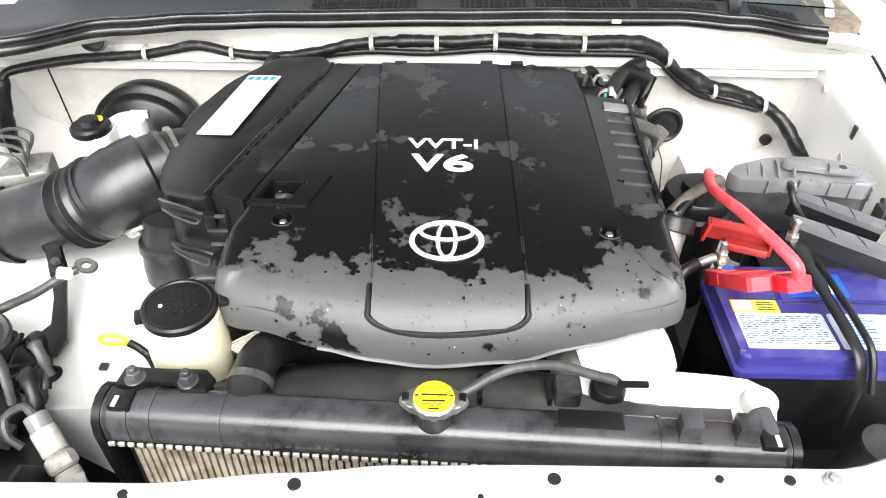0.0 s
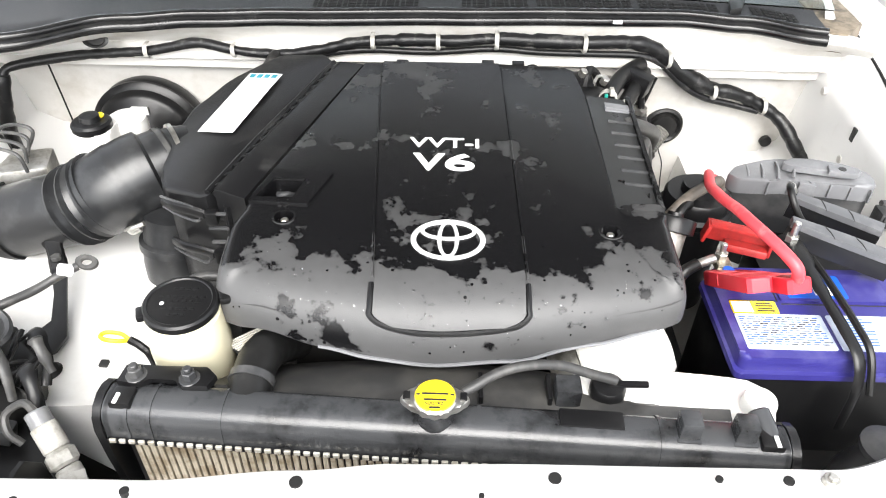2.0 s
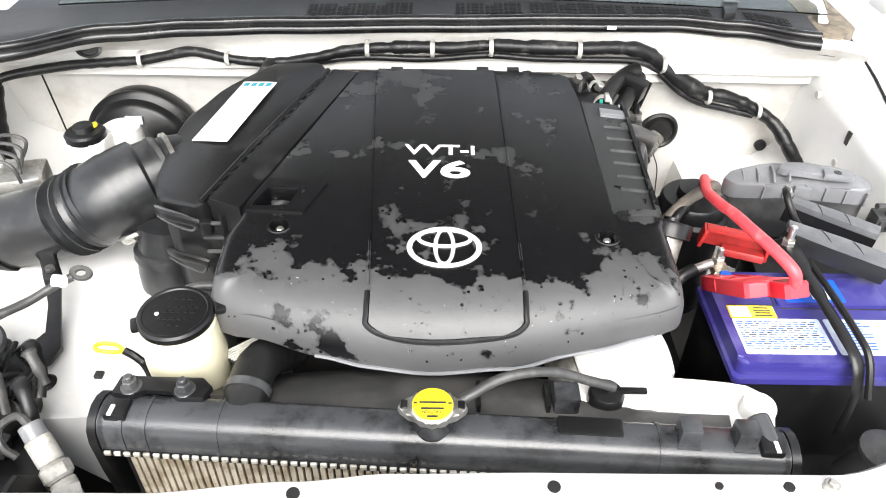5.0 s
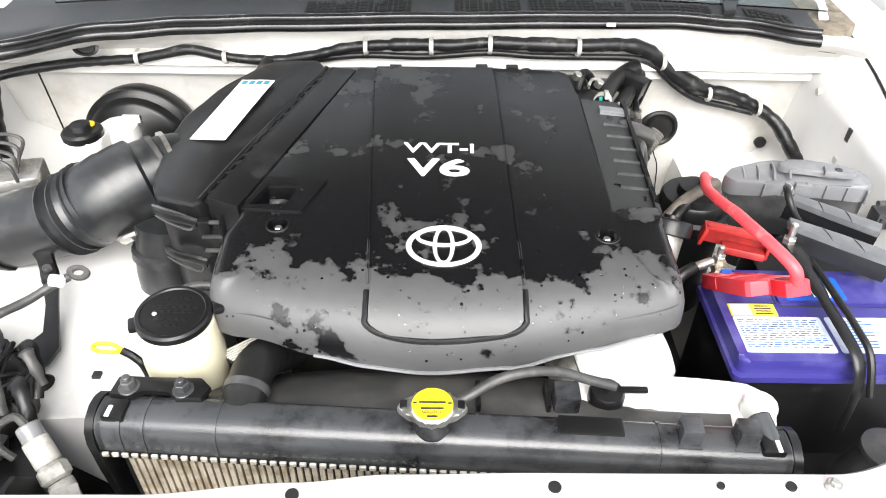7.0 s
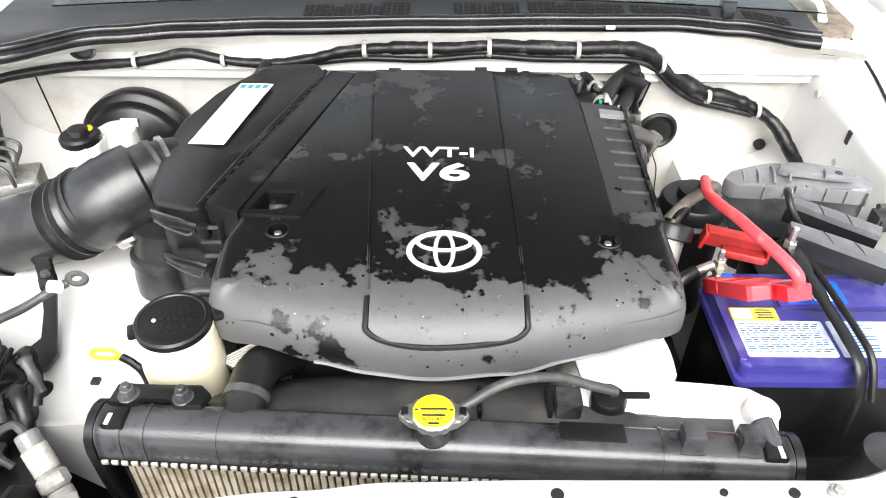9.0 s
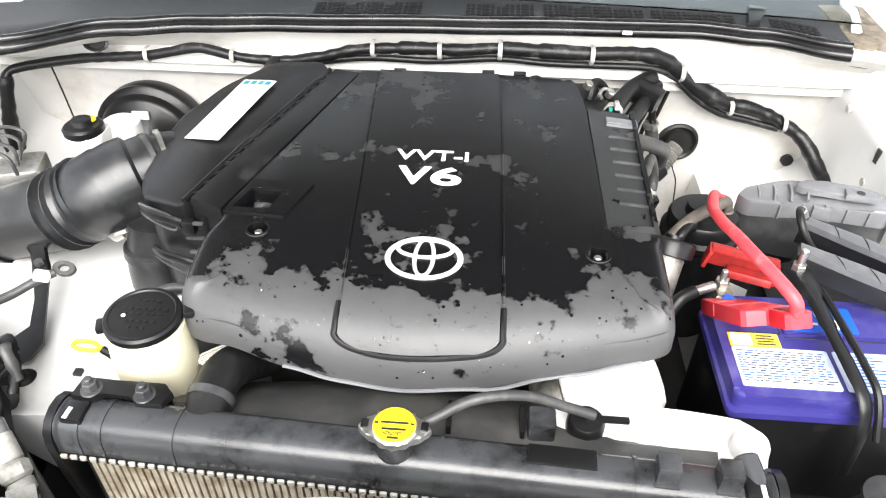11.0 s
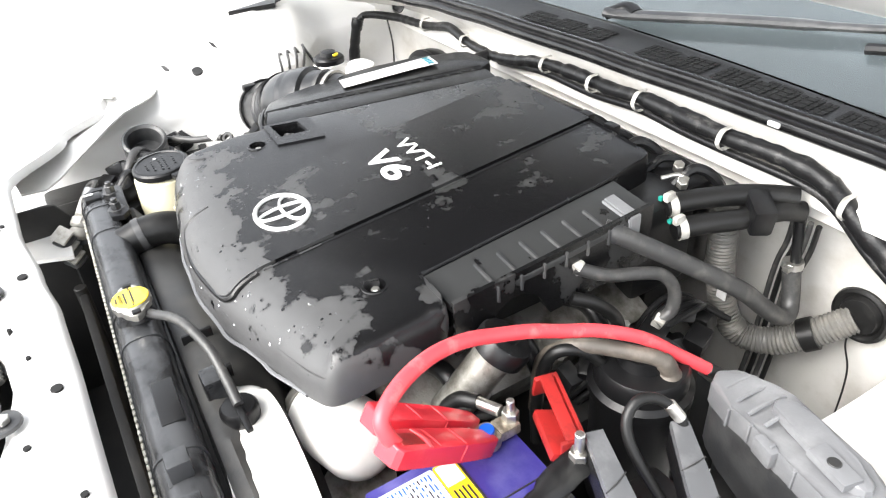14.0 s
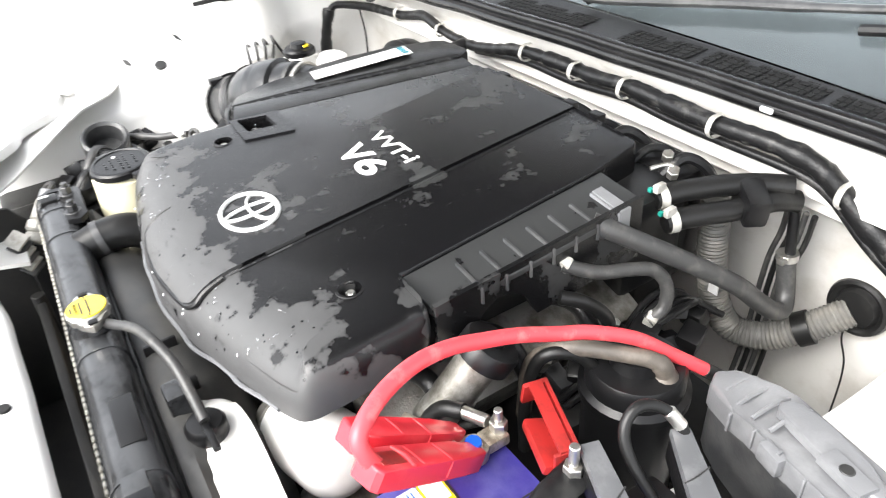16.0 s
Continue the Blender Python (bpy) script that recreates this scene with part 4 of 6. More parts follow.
tube(g, [(-0.608, 0.868, 0.795), (-0.68, 0.872, 0.772), (-0.738, 0.873, 0.754)], 0.0632, 28, 6)
part("pipe", g, M_DUCT, duct)
g = B()
tube(g, [(-0.722, 0.873, 0.759), (-0.748, 0.873, 0.751)], 0.0685, 28, 2)
box(g, (-0.735, 0.84, 0.815), (0.02, 0.03, 0.014), 0.003)
part("collar", g, M_BLACK, duct)
g = B()
tube(g, [(-0.743, 0.873, 0.753), (-0.775, 0.868, 0.742), (-0.81, 0.86, 0.725), (-0.85, 0.85, 0.70)], [0.058, 0.056, 0.062, 0.064], 24, 4)
part("mouth", g, M_RUBBER, duct)
for a, b in (((-0.442, 0.932, 0.853), (-0.448, 0.928, 0.853)), ((-0.457, 0.922, 0.8525), (-0.463, 0.917, 0.852))):
    g = B()
    tube(g, [a, b], 0.0605, 28, 1)
    part("hose_clamp", g, M_STEEL if a[0] > -0.45 else M_HOSE, duct, "steel band clamp")
g = B()
lathe(g, (-0.455, 0.838, 0.68), (0.1, 0.15, 1), [(0, 0), (0.05, 0), (0.053, 0.03), (0.052, 0.055), (0.057, 0.058), (0.057, 0.072), (0.05, 0.075), (0.047, 0.12), (0, 0.13)], 28)
part("resonator", g, M_DUCT, duct)
g = B()
tube(g, [(-0.522, 0.836, 0.775), (-0.50, 0.82, 0.79), (-0.478, 0.82, 0.80)], 0.004, 8)
tube(g, [(-0.515, 0.84, 0.788), (-0.505, 0.824, 0.777), (-0.487, 0.822, 0.787)], 0.0035, 8)
box(g, (-0.50, 0.823, 0.785), (0.022, 0.006, 0.008), 0.001, pose(0, 0, 0, 0, -30, 0))
part("clamp_screw", g, M_STEEL, duct, "steel clamp screw")

# ---- brake booster and master cylinder ----
bb = thing("brake_booster", (-0.63, 1.24, 0.64), "round black brake booster on the firewall", "brake booster")
g = B()
lathe(g, (-0.634, 1.29, 0.707), (0, -1, 0.05), [(0.118, 0), (0.121, 0.012), (0.121, 0.03), (0.119, 0.034), (0.1215, 0.036), (0.1215, 0.042), (0.117, 0.046), (0.108, 0.05), (0.104, 0.062), (0.096, 0.07), (0.06, 0.076), (0.03, 0.10), (0, 0.10)], 48)
part("shell", g, M_BLACK, bb)
g = B()
box(g, (-0.628, 1.2155, 0.785), (0.034, 0.004, 0.017), 0.0004, pose(0, 0, 0, -4, 0, 0))
part("label", g, M_LETTER, bb, "small white label")
mc = thing("brake_fluid_reservoir", (-0.59, 1.02, 0.78), "white brake fluid reservoir with black screw cap", "reservoir")
g = B()
prism(g, rounded(-0.645, 0.965, -0.575, 1.03, 0.018), 0.79, 0.873, 0.008)
part("body", g, M_WPLAST, mc)
g = B()
lathe(g, (-0.575, 1.05, 0.78), (0, 0, 1), [(0.034, 0), (0.036, 0.06), (0.034, 0.082), (0.024, 0.088), (0, 0.088)], 24)
part("rear_chamber", g, M_WPLAST, mc)
g = B()
lathe(g, (-0.61, 0.995, 0.872), (0, 0, 1), [(0.03, -0.004), (0.034, 0), (0.034, 0.010), (0.030, 0.014), (0.018, 0.015), (0.016, 0.024), (0.009, 0.026), (0, 0.026)], 28)
capob = part("cap", g, M_BLACK, mc, "black screw cap")
g = B()
cylinder(g, (-0.598, 1.005, 0.888), (-0.598, 1.005, 0.893), 0.0085, 12)
part("cap_mark", g, M_YELLOW, capob, "yellow warning mark")
ab2 = thing("abs_unit", (-0.72, 0.96, 0.76), "silver brake pressure unit with steel pipes", "brake unit")
g = B()
box(g, (-0.72, 0.945, 0.80), (0.085, 0.07, 0.07), 0.006, pose(0, 0, 0, 0, 0, 15))
part("block", g, M_STEEL, ab2)
for k in range(4):
    g = B()
    y = 0.915 + 0.02 * k
    tube(g, [(-0.70 - 0.01 * k, y, 0.83), (-0.705, y, 0.862 + 0.004 * k), (-0.74, y + 0.01, 0.868 + 0.004 * k), (-0.785, y + 0.03, 0.855), (-0.80, y + 0.06, 0.80)], 0.0032, 8)
    part("brake_pipe", g, M_HOSE, ab2)

# ---- steering fluid reservoir ----
ps = thing("steering_reservoir", (-0.33, 0.56, 0.72), "cream plastic fluid reservoir with large black cap", "reservoir")
g = B()
lathe(g, (-0.325, 0.566, 0.715), (0.02, -0.05, 1), [(0.026, -0.05), (0.036, -0.03), (0.044, 0.01), (0.0495, 0.03), (0.051, 0.10), (0.0465, 0.148), (0.04, 0.153), (0, 0.153)], 32)
part("body", g, M_CREAM, ps)
g = B()
lathe(g, (-0.322, 0.560, 0.869), (0.02, -0.05, 1), [(0.0, 0.0), (0.044, 0.0), (0.0465, 0.002), (0.0465, 0.010), (0.044, 0.013), (0.040, 0.0135), (0.0385, 0.012), (0, 0.012)], 36)
for a in (20, 200):
    box(g, (-0.318 + 0.05 * math.cos(radians(a)), 0.559 + 0.05 * math.sin(radians(a)), 0.875), (0.014, 0.02, 0.010), 0.003, pose(0, 0, 0, 0, 0, a))
pcap = part("cap", g, M_BLACK, ps, "large black cap with moulded writing")
for row, (dy, n_) in enumerate(((0.022, 4), (0.008, 7), (0.0, 6), (-0.012, 5), (-0.022, 3))):
    for k in range(n_):
        g = B()
        box(g, (-0.321 + (k - (n_ - 1) / 2) * 0.0086, 0.5595 + dy, 0.8812 + 0.05 * dy), (0.0042 + 0.002 * ((k + row) % 2), 0.0036, 0.0012), 0.0004)
        part("raised_bar", g, M_BLACK, pcap)
g = B()
cylinder(g, (-0.343, 0.555, 0.8795), (-0.343, 0.555, 0.883), 0.0028, 10)
part("white_dot", g, M_LETTER, pcap)
g = B()
tube(g, [(-0.36, 0.6, 0.84), (-0.33, 0.63, 0.855), (-0.29, 0.635, 0.855), (-0.265, 0.63, 0.84)], 0.007, 10)
part("return_hose", g, M_HOSE, ps)
dp = thing("dipstick", (-0.45, 0.62, 0.66), "yellow loop handle of a dipstick in a black tube", "dipstick")
g = B()
tube(g, [(-0.452, 0.634, 0.728), (-0.468, 0.642, 0.732), (-0.488, 0.641, 0.735), (-0.494, 0.634, 0.735), (-0.486, 0.628, 0.734), (-0.466, 0.628, 0.731), (-0.452, 0.634, 0.728)], 0.0032, 8)
part("loop", g, M_YELLOW, dp)
g = B()
tube(g, [(-0.453, 0.634, 0.728), (-0.435, 0.628, 0.72), (-0.42, 0.62, 0.70), (-0.41, 0.61, 0.60)], 0.006, 8)
part("tube", g, M_BLACK, dp)


# ---- radiator ----
RT = Matrix.Translation((0, 0.436, 0)) @ pose(0, 0, 0, 0, 0.6, -2.4) @ Matrix.Translation((0, -0.436, 0))
rad = thing("radiator", (0.0, 0.436, 0.45), "aluminium radiator with grey-black plastic top tank", "radiator")


def tank_rows(x0, x1, n, grow=0.0):
    rows = []
    for i in range(n + 1):
        x = x0 + (x1 - x0) * i / n
        e = 0.0
        prof = []
        for k in range(15):
            a = math.pi * k / 14
            c, s = math.cos(a), math.sin(a)
            yy = 0.4365 - (0.029 + grow) * math.copysign(abs(c) ** 0.75, c)
            zz = 0.797 + (0.034 + grow) * abs(s) ** 0.75
            prof.append((x, yy, zz))
        prof = [(x, prof[0][1] - 0.001, 0.785)] + prof + [(x, prof[-1][1] + 0.001, 0.785)]
        rows.append(prof)
    return rows


def rpart(name, g, material, parent=None, label="", **k):
    g.transform(RT)
    return part(name, g, material, parent or rad, label, **k)


g = B()
sheet(g, tank_rows(-0.392, 0.392, 40), 0.003)
for s in (-1, 1):
    rows = tank_rows(s * 0.392, s * 0.392, 1)
    prism(g, [(p[1], p[2]) for p in rows[0]], s * 0.386, s * 0.393, 0, Matrix(((0, 0, 1, 0), (1, 0, 0, 0), (0, 1, 0, 0), (0, 0, 0, 1))))
tank = rpart("top_tank", g, M_TANK, angle=50)
for x in (-0.365, -0.338, -0.255, -0.028, 0.042, 0.25):
    g = B()
    sheet(g, tank_rows(x - 0.002, x + 0.002, 1, 0.0016), 0.002)
    rpart("tank_rib", g, M_TANK, tank)
for s in (-1, 1):
    g = B()
    prism(g, chaikin([(0.418, 0.60), (0.47, 0.60), (0.476, 0.79), (0.468, 0.822), (0.44, 0.836), (0.410, 0.824), (0.402, 0.79)], 1), s * 0.394, s * 0.404, 0, Matrix(((0, 0, 1, 0), (1, 0, 0, 0), (0, 1, 0, 0), (0, 0, 0, 1))))
    rpart("side_plate", g, M_BLACK, rad, "black side bracket")
g = B()
box(g, (0, 0.4385, 0.62), (0.77, 0.022, 0.32))
rpart("core", g, M_BAYSHADE, rad)
g = B()
box(g, (0, 0.4385, 0.782), (0.785, 0.072, 0.008), 0.002)
rpart("header_plate", g, M_BLACK, rad)
# fins of the core and tabs of the crimp
fin = B()
box(fin, (0, 0, 0), (0.0062, 0.008, 0.30), 0.0006, seg=1)
base = RT @ Vector((-0.37, 0.4265, 0.63))
f0 = part("fin", fin, M_FIN, rad, "dusty cooling fin", loc=(0, 0, 0))
tab = B()
box(tab, (0, 0, 0), (0.0078, 0.0036, 0.0065), 0.0008, seg=1)
t0 = part("crimp_tab", tab, M_TAB, rad, "pale metal crimp tab", loc=(0, 0, 0))


def copies(first, places):
    """Copies of a part, on the same mesh and under the same parent, at places in the world."""
    par = first.parent
    for i, p in enumerate(places):
        ob = first if i == 0 else first.copy()
        if i:
            scene.collection.objects.link(ob)
        ob.location = Vector(p) - PLACE[par]


copies(f0, [RT @ Vector((-0.372 + i * 0.0093, 0.4265, 0.628)) for i in range(80)])
copies(t0, [RT @ Vector((-0.385 + i * 0.0115, 0.4025, 0.7845)) for i in range(68)] + [RT @ Vector((-0.385 + i * 0.0115, 0.4745, 0.7845)) for i in range(68)])
# bracket with two bolts
br = B()
prism(br, [(-0.386, 0.448), (-0.384, 0.474), (-0.286, 0.478), (-0.272, 0.466), (-0.278, 0.448), (-0.308, 0.446), (-0.318, 0.456), (-0.348, 0.456), (-0.358, 0.446)], 0.829, 0.838, 0.002)
box(br, (-0.333, 0.475, 0.815), (0.10, 0.004, 0.042), 0.001)
bro = rpart("bracket", br, M_BLACK, rad, "black mounting bracket")
for x in (-0.366, -0.302):
    g = B()
    cylinder(g, (x, 0.459, 0.836), (x, 0.459, 0.8385), 0.013, 20)
    cylinder(g, (x, 0.459, 0.8385), (x, 0.459, 0.850), 0.0085, 6)
    cylinder(g, (x, 0.459, 0.850), (x, 0.459, 0.856), 0.005, 10)
    rpart("bolt", g, M_DGREY, bro, "dull bolt with washer")
for s in (-1, 1):
    g = B()
    box(g, (s * 0.372, 0.43, 0.830), (0.026, 0.026, 0.012), 0.003)
    lug = rpart("end_lug", g, M_BLACK, tank)
    g = B()
    box(g, (s * 0.376, 0.424, 0.837), (0.005, 0.015, 0.002), 0.0006)
    rpart("white_tag", g, M_LETTER, lug, "white tag")
for x in (0.280, 0.343):
    g = B()
    box(g, (x, 0.436, 0.838), (0.024, 0.024, 0.032), 0.003)
    box(g, (x, 0.425, 0.827), (0.028, 0.01, 0.006), 0.002)
    rpart("post", g, M_TANK, tank)
g = B()
cylinder(g, (0.378, 0.425, 0.820), (0.366, 0.468, 0.834), 0.0135, 20, 0.002)
rpart("end_pipe", g, M_TANK, tank)
g = B()
box(g, (0.172, 0.443, 0.828), (0.075, 0.026, 0.009), 0.003)
rpart("wet_pad", g, M_BLACK, tank, "dark wet moulded pad")
# filler cap
g = B()
lathe(g, (0, 0.438, 0.824), (0, 0, 1), [(0.024, 0), (0.024, 0.008), (0.021, 0.012), (0.021, 0.027)], 28)
neck = part("filler_neck", g, M_TANK, rad)
g = B()
out = []
for k in range(48):
    a = 2 * math.pi * k / 48
    r = 0.0262 + 0.0125 * max(0, abs(math.cos(a))) ** 10 + 0.001 * math.cos(12 * a)
    out.append((r * math.cos(a), 0.44 + r * 0.92 * math.sin(a)))
prism(g, out, 0.846, 0.8555, 0.003)
lathe(g, (0, 0.44, 0.853), (0, 0, 1), [(0.0245, 0), (0.025, 0.003), (0.0235, 0.005), (0, 0.005)], 32)
rcap = part("cap", g, M_STEEL, rad, "steel pressure cap with two ears")
g = B()
cylinder(g, (0, 0.44, 0.857), (0, 0.44, 0.8595), 0.0234, 32, 0.0008)
disc = part("yellow_disc", g, M_YELLOW, rcap, "yellow warning sticker")
for k, (dx, dy, w) in enumerate(((0, -0.0175, 0.012), (0.0, -0.0065, 0.026), (0, 0.002, 0.03), (-0.0195, 0.001, 0.004), (0.0195, 0.001, 0.004))):
    g = B()
    box(g, (dx, 0.44 + dy, 0.8597), (w, 0.0022, 0.0008))
    part("print_bar", g, M_INK, disc)
words("CAUTION", 0.0095, -0.0115, 0.4305, 0.4262, lambda x, y: 0.8594, "lettering", disc, M_INK, "small black word CAUTION", 0.0006)
for s in (-1, 1):
    g = B()
    box(g, (s * 0.0325, 0.441, 0.857), (0.008, 0.011, 0.003), 0.001)
    part("ear_pad", g, M_BLACK, rcap)

oh = B()
tube(oh, [(0.022, 0.452, 0.842), (0.045, 0.462, 0.85), (0.075, 0.478, 0.857), (0.11, 0.489, 0.858), (0.15, 0.499, 0.848), (0.185, 0.502, 0.832), (0.222, 0.503, 0.818)], 0.0062, 12, 8)
solo("overflow_hose", oh, M_HOSE, "thin grey rubber overflow hose from cap to tank", "hose")

uh = thing("radiator_hose", (-0.22, 0.53, 0.78), "thick black rubber radiator hose with spring clamp", "hose")
g = B()
tube(g, [(-0.228, 0.462, 0.808), (-0.226, 0.50, 0.818), (-0.222, 0.535, 0.815), (-0.215, 0.575, 0.79), (-0.205, 0.62, 0.75)], 0.0265, 22, 8, lump=0.03)
part("hose", g, M_RUBBER, uh)
g = B()
tube(g, [(-0.227, 0.486, 0.815), (-0.2262, 0.496, 0.817)], 0.0285, 22, 1)
cl = part("clamp", g, M_DGREY, uh, "spring clamp")

# fan shroud
sh = thing("fan_shroud", (0.0, 0.52, 0.5), "black plastic fan shroud behind the radiator", "fan shroud")
rows = []
for y, z in ((0.468, 0.782), (0.472, 0.794), (0.488, 0.80), (0.51, 0.797), (0.545, 0.775), (0.565, 0.73), (0.57, 0.5)):
    rows.append([(x, y - 0.03 * x + 0.02 * (1 - (x / 0.36) ** 2) * (1 if y > 0.5 else 0), z - (0.04 * (x / 0.36) ** 2 if y > 0.5 else 0)) for x in [-0.36 + 0.03 * i for i in range(25)]])
g = B()
sheet(g, rows, 0.003)
part("shroud", g, M_SHROUD, sh, angle=50)
for x in (0.055, 0.14):
    g = B()
    box(g, (x, 0.498, 0.80), (0.006, 0.04, 0.022), 0.002)
    part("web", g, M_BLACK, sh)
g = B()
box(g, (0.162, 0.492, 0.80), (0.032, 0.03, 0.05), 0.005)
part("bracket", g, M_TANK, sh)

# ---- coolant overflow tank ----
ct = thing("overflow_tank", (0.31, 0.5, 0.62), "white plastic coolant tank behind the radiator", "coolant tank")
g = B()
prism(g, chaikin([(0.160, 0.50), (0.172, 0.474), (0.395, 0.452), (0.418, 0.462), (0.424, 0.515), (0.405, 0.534), (0.25, 0.547), (0.19, 0.545), (0.165, 0.53)], 2), 0.60, lambda x, y: 0.792, 0.007, seg=3)
part("body", g, M_WPLAST, ct)
g = B()
lathe(g, (0.398, 0.487, 0.785), (0, 0, 1), [(0.021, 0), (0.021, 0.02), (0.019, 0.025), (0, 0.025)], 24)
part("stub", g, M_WPLAST, ct)
g = B()
lathe(g, (0.214, 0.503, 0.788), (0, 0, 1), [(0.020, 0), (0.0225, 0.004), (0.0225, 0.018), (0.019, 0.023), (0.010, 0.025), (0, 0.025)], 24)
box(g, (0.238, 0.502, 0.813), (0.05, 0.008, 0.006), 0.002)
part("cap", g, M_BLACK, ct, "black rubber cap with hose spout")

# ---- drive belt ----
db = thing("drive_belt", (-0.245, 0.6, 0.76), "pale ribbed drive belt below the cover's corner", "drive belt")
g = B()
prism(g, [(-0.285, 0.572), (-0.262, 0.556), (-0.185, 0.607), (-0.208, 0.624)], lambda x, y: 0.788 + 0.1 * (x + 0.28), lambda x, y: 0.793 + 0.1 * (x + 0.28))
belt = part("belt", g, M_DGREY, db)
for k in range(6):
    t_ = (k + 0.5) / 6
    p_ = Vector((-0.285, 0.572, 0.7935)).lerp(Vector((-0.262, 0.556, 0.796)), t_)
    g = B()
    tube(g, [p_, p_ + Vector((0.0385, 0.0258, 0.0042)), p_ + Vector((0.077, 0.0515, 0.008))], 0.0015, 6, 2)
    part("belt_rib", g, M_TAB, belt)

# ---- oil filter ----
of = thing("oil_filter", (0.28, 0.6, 0.72), "white spin-on oil filter below the cover", "oil filter")
g = B()
lathe(g, (0.208, 0.598, 0.726), (1, 0.12, 0.4), [(0, 0), (0.048, 0), (0.050, 0.003), (0.047, 0.008), (0.047, 0.100), (0.044, 0.112), (0.034, 0.121), (0.016, 0.124), (0, 0.124)], 40)
can = part("can", g, M_WPLAST, of)
g = B()
lathe(g, (0.168, 0.5932, 0.71), (1, 0.12, 0.4), [(0, 0), (0.036, 0), (0.046, 0.016), (0.051, 0.034), (0.051, 0.042), (0, 0.042)], 32)
part("base", g, M_ALU, of, "cast aluminium filter base")
g = B()
lathe(g, (0.30, 0.60, 0.665), (0, 0, 1), [(0.045, 0), (0.045, 0.03), (0, 0.035)], 24)
part("lower_pulley", g, M_ALU, of)

# ---- oil filler ----
fl = thing("oil_filler", (0.34, 0.77, 0.76), "black oil filler cap on a beige neck", "oil filler")
ax = Vector((0.25, 0.55, 0.85)).normalized()
p0 = Vector((0.345, 0.775, 0.848))
g = B()
cylinder(g, p0 - ax * 0.11, p0, 0.024, 24)
part("neck", g, M_ALU, fl)
g = B()
lathe(g, p0 - ax * 0.004, ax, [(0.028, 0), (0.0335, 0.002), (0.0335, 0.02), (0.031, 0.024), (0.012, 0.025), (0.012, 0.03), (0, 0.03)], 28)
part("cap", g, M_BLACK, fl)
g = B()
box(g, (0.322, 0.69, 0.775), (0.025, 0.02, 0.014), 0.003, pose(0, 0, 0, 20, 10, 30))
solo("sensor_plug", g, M_BRASS, "small beige sensor plug on the engine", "plug")
g = B()
tube(g, [(0.30, 0.64, 0.79), (0.325, 0.68, 0.77), (0.335, 0.73, 0.755), (0.34, 0.80, 0.73)], 0.006, 10)
solo("coolant_pipe", g, M_HOSE, "thin grey pipe beside the engine", "pipe")

# ---- battery ----
bt = thing("battery", (0.53, 0.655, 0.58), "blue-topped car battery with black case and labels", "battery")
BX0, BX1, BY0, BY1, BZ = 0.398, 0.668, 0.558, 0.742, 0.803
g = B()
box(g, ((BX0 + BX1) / 2, (BY0 + BY1) / 2, 0.669), (BX1 - BX0 - 0.012, BY1 - BY0 - 0.012, 0.198), 0.006)
part("case", g, M_BLACK, bt, "black battery case")
g = B()
prism(g, rounded(BX0 - 0.003, BY0 - 0.004, BX1, BY1, 0.01), 0.768, 0.778, 0.004)
prism(g, rounded(BX0 + 0.002, BY0 + 0.003, BX1, BY1, 0.012), 0.774, BZ, 0.008, seg=3)
lidb = part("lid", g, M_BLUE, bt)
g = B()
prism(g, rounded(0.486, 0.668, 0.645, 0.728, 0.006), BZ - 0.002, BZ + 0.004, 0.002)
part("vent_panel", g, M_BLUE, bt)
for x0_, y0_, w_, h_ in ((0.482, 0.70, 0.002, 0.06), (0.566, 0.664, 0.16, 0.002), (0.594, 0.698, 0.002, 0.056), (0.448, 0.67, 0.07, 0.002)):
    g = B()
    box(g, (x0_, y0_, BZ + 0.0002), (w_, h_, 0.0012), 0.0003, seg=1)
    part("groove", g, M_INK, lidb)
g = B()
prism(g, rounded(0.412, 0.576, 0.532, 0.642, 0.003), BZ, BZ + 0.0012)
lab1 = part("label", g, M_LABELTEXT, bt, "pale blue label full of small print")
r2 = random.Random(3)
for row in range(13):
    x = 0.416
    while x < 0.522:
        w = r2.uniform(0.003, 0.012)
        g = B()
        box(g, (x + w / 2, 0.585 + row * 0.0042, BZ + 0.0014), (w, 0.0014, 0.0005))
        part("print_bar", g, M_BLUEPRINT if r2.random() < 0.65 else M_INK, lab1)
        x += w + r2.uniform(0.002, 0.005)
g = B()
prism(g, rounded(0.538, 0.576, 0.66, 0.642, 0.003), BZ, BZ + 0.0012)
lab2 = part("label", g, M_LABELTEXT, bt, "pale scuffed label with small print")
for row in range(10):
    g = B()
    box(g, (0.568 + 0.004 * (row % 3), 0.586 + row * 0.0054, BZ + 0.0014), (0.045 - 0.006 * (row % 4), 0.0018, 0.0005))
    part("print_bar", g, M_BLUEPRINT, lab2)
g = B()
prism(g, rounded(0.412, 0.643, 0.477, 0.668, 0.002), BZ, BZ + 0.0013)
lab3 = part("label", g, M_YELLOW, bt, "yellow and white warning label")
g = B()
prism(g, rounded(0.414, 0.645, 0.441, 0.666, 0.001), BZ + 0.0013, BZ + 0.0018)
part("white_field", g, M_LETTER, lab3)
for k in range(4):
    g = B()
    box(g, (0.459, 0.648 + 0.005 * k, BZ + 0.0016), (0.024 - 0.004 * (k % 2), 0.0018, 0.0006))
    part("print_bar", g, M_INK, lab3)
g = B()
prism(g, rounded(0.498, 0.673, 0.585, 0.722, 0.004), BZ + 0.004, BZ + 0.005)
lab4 = part("label", g, M_BLUEPRINT, bt, "bright blue label with white shapes")
g = B()
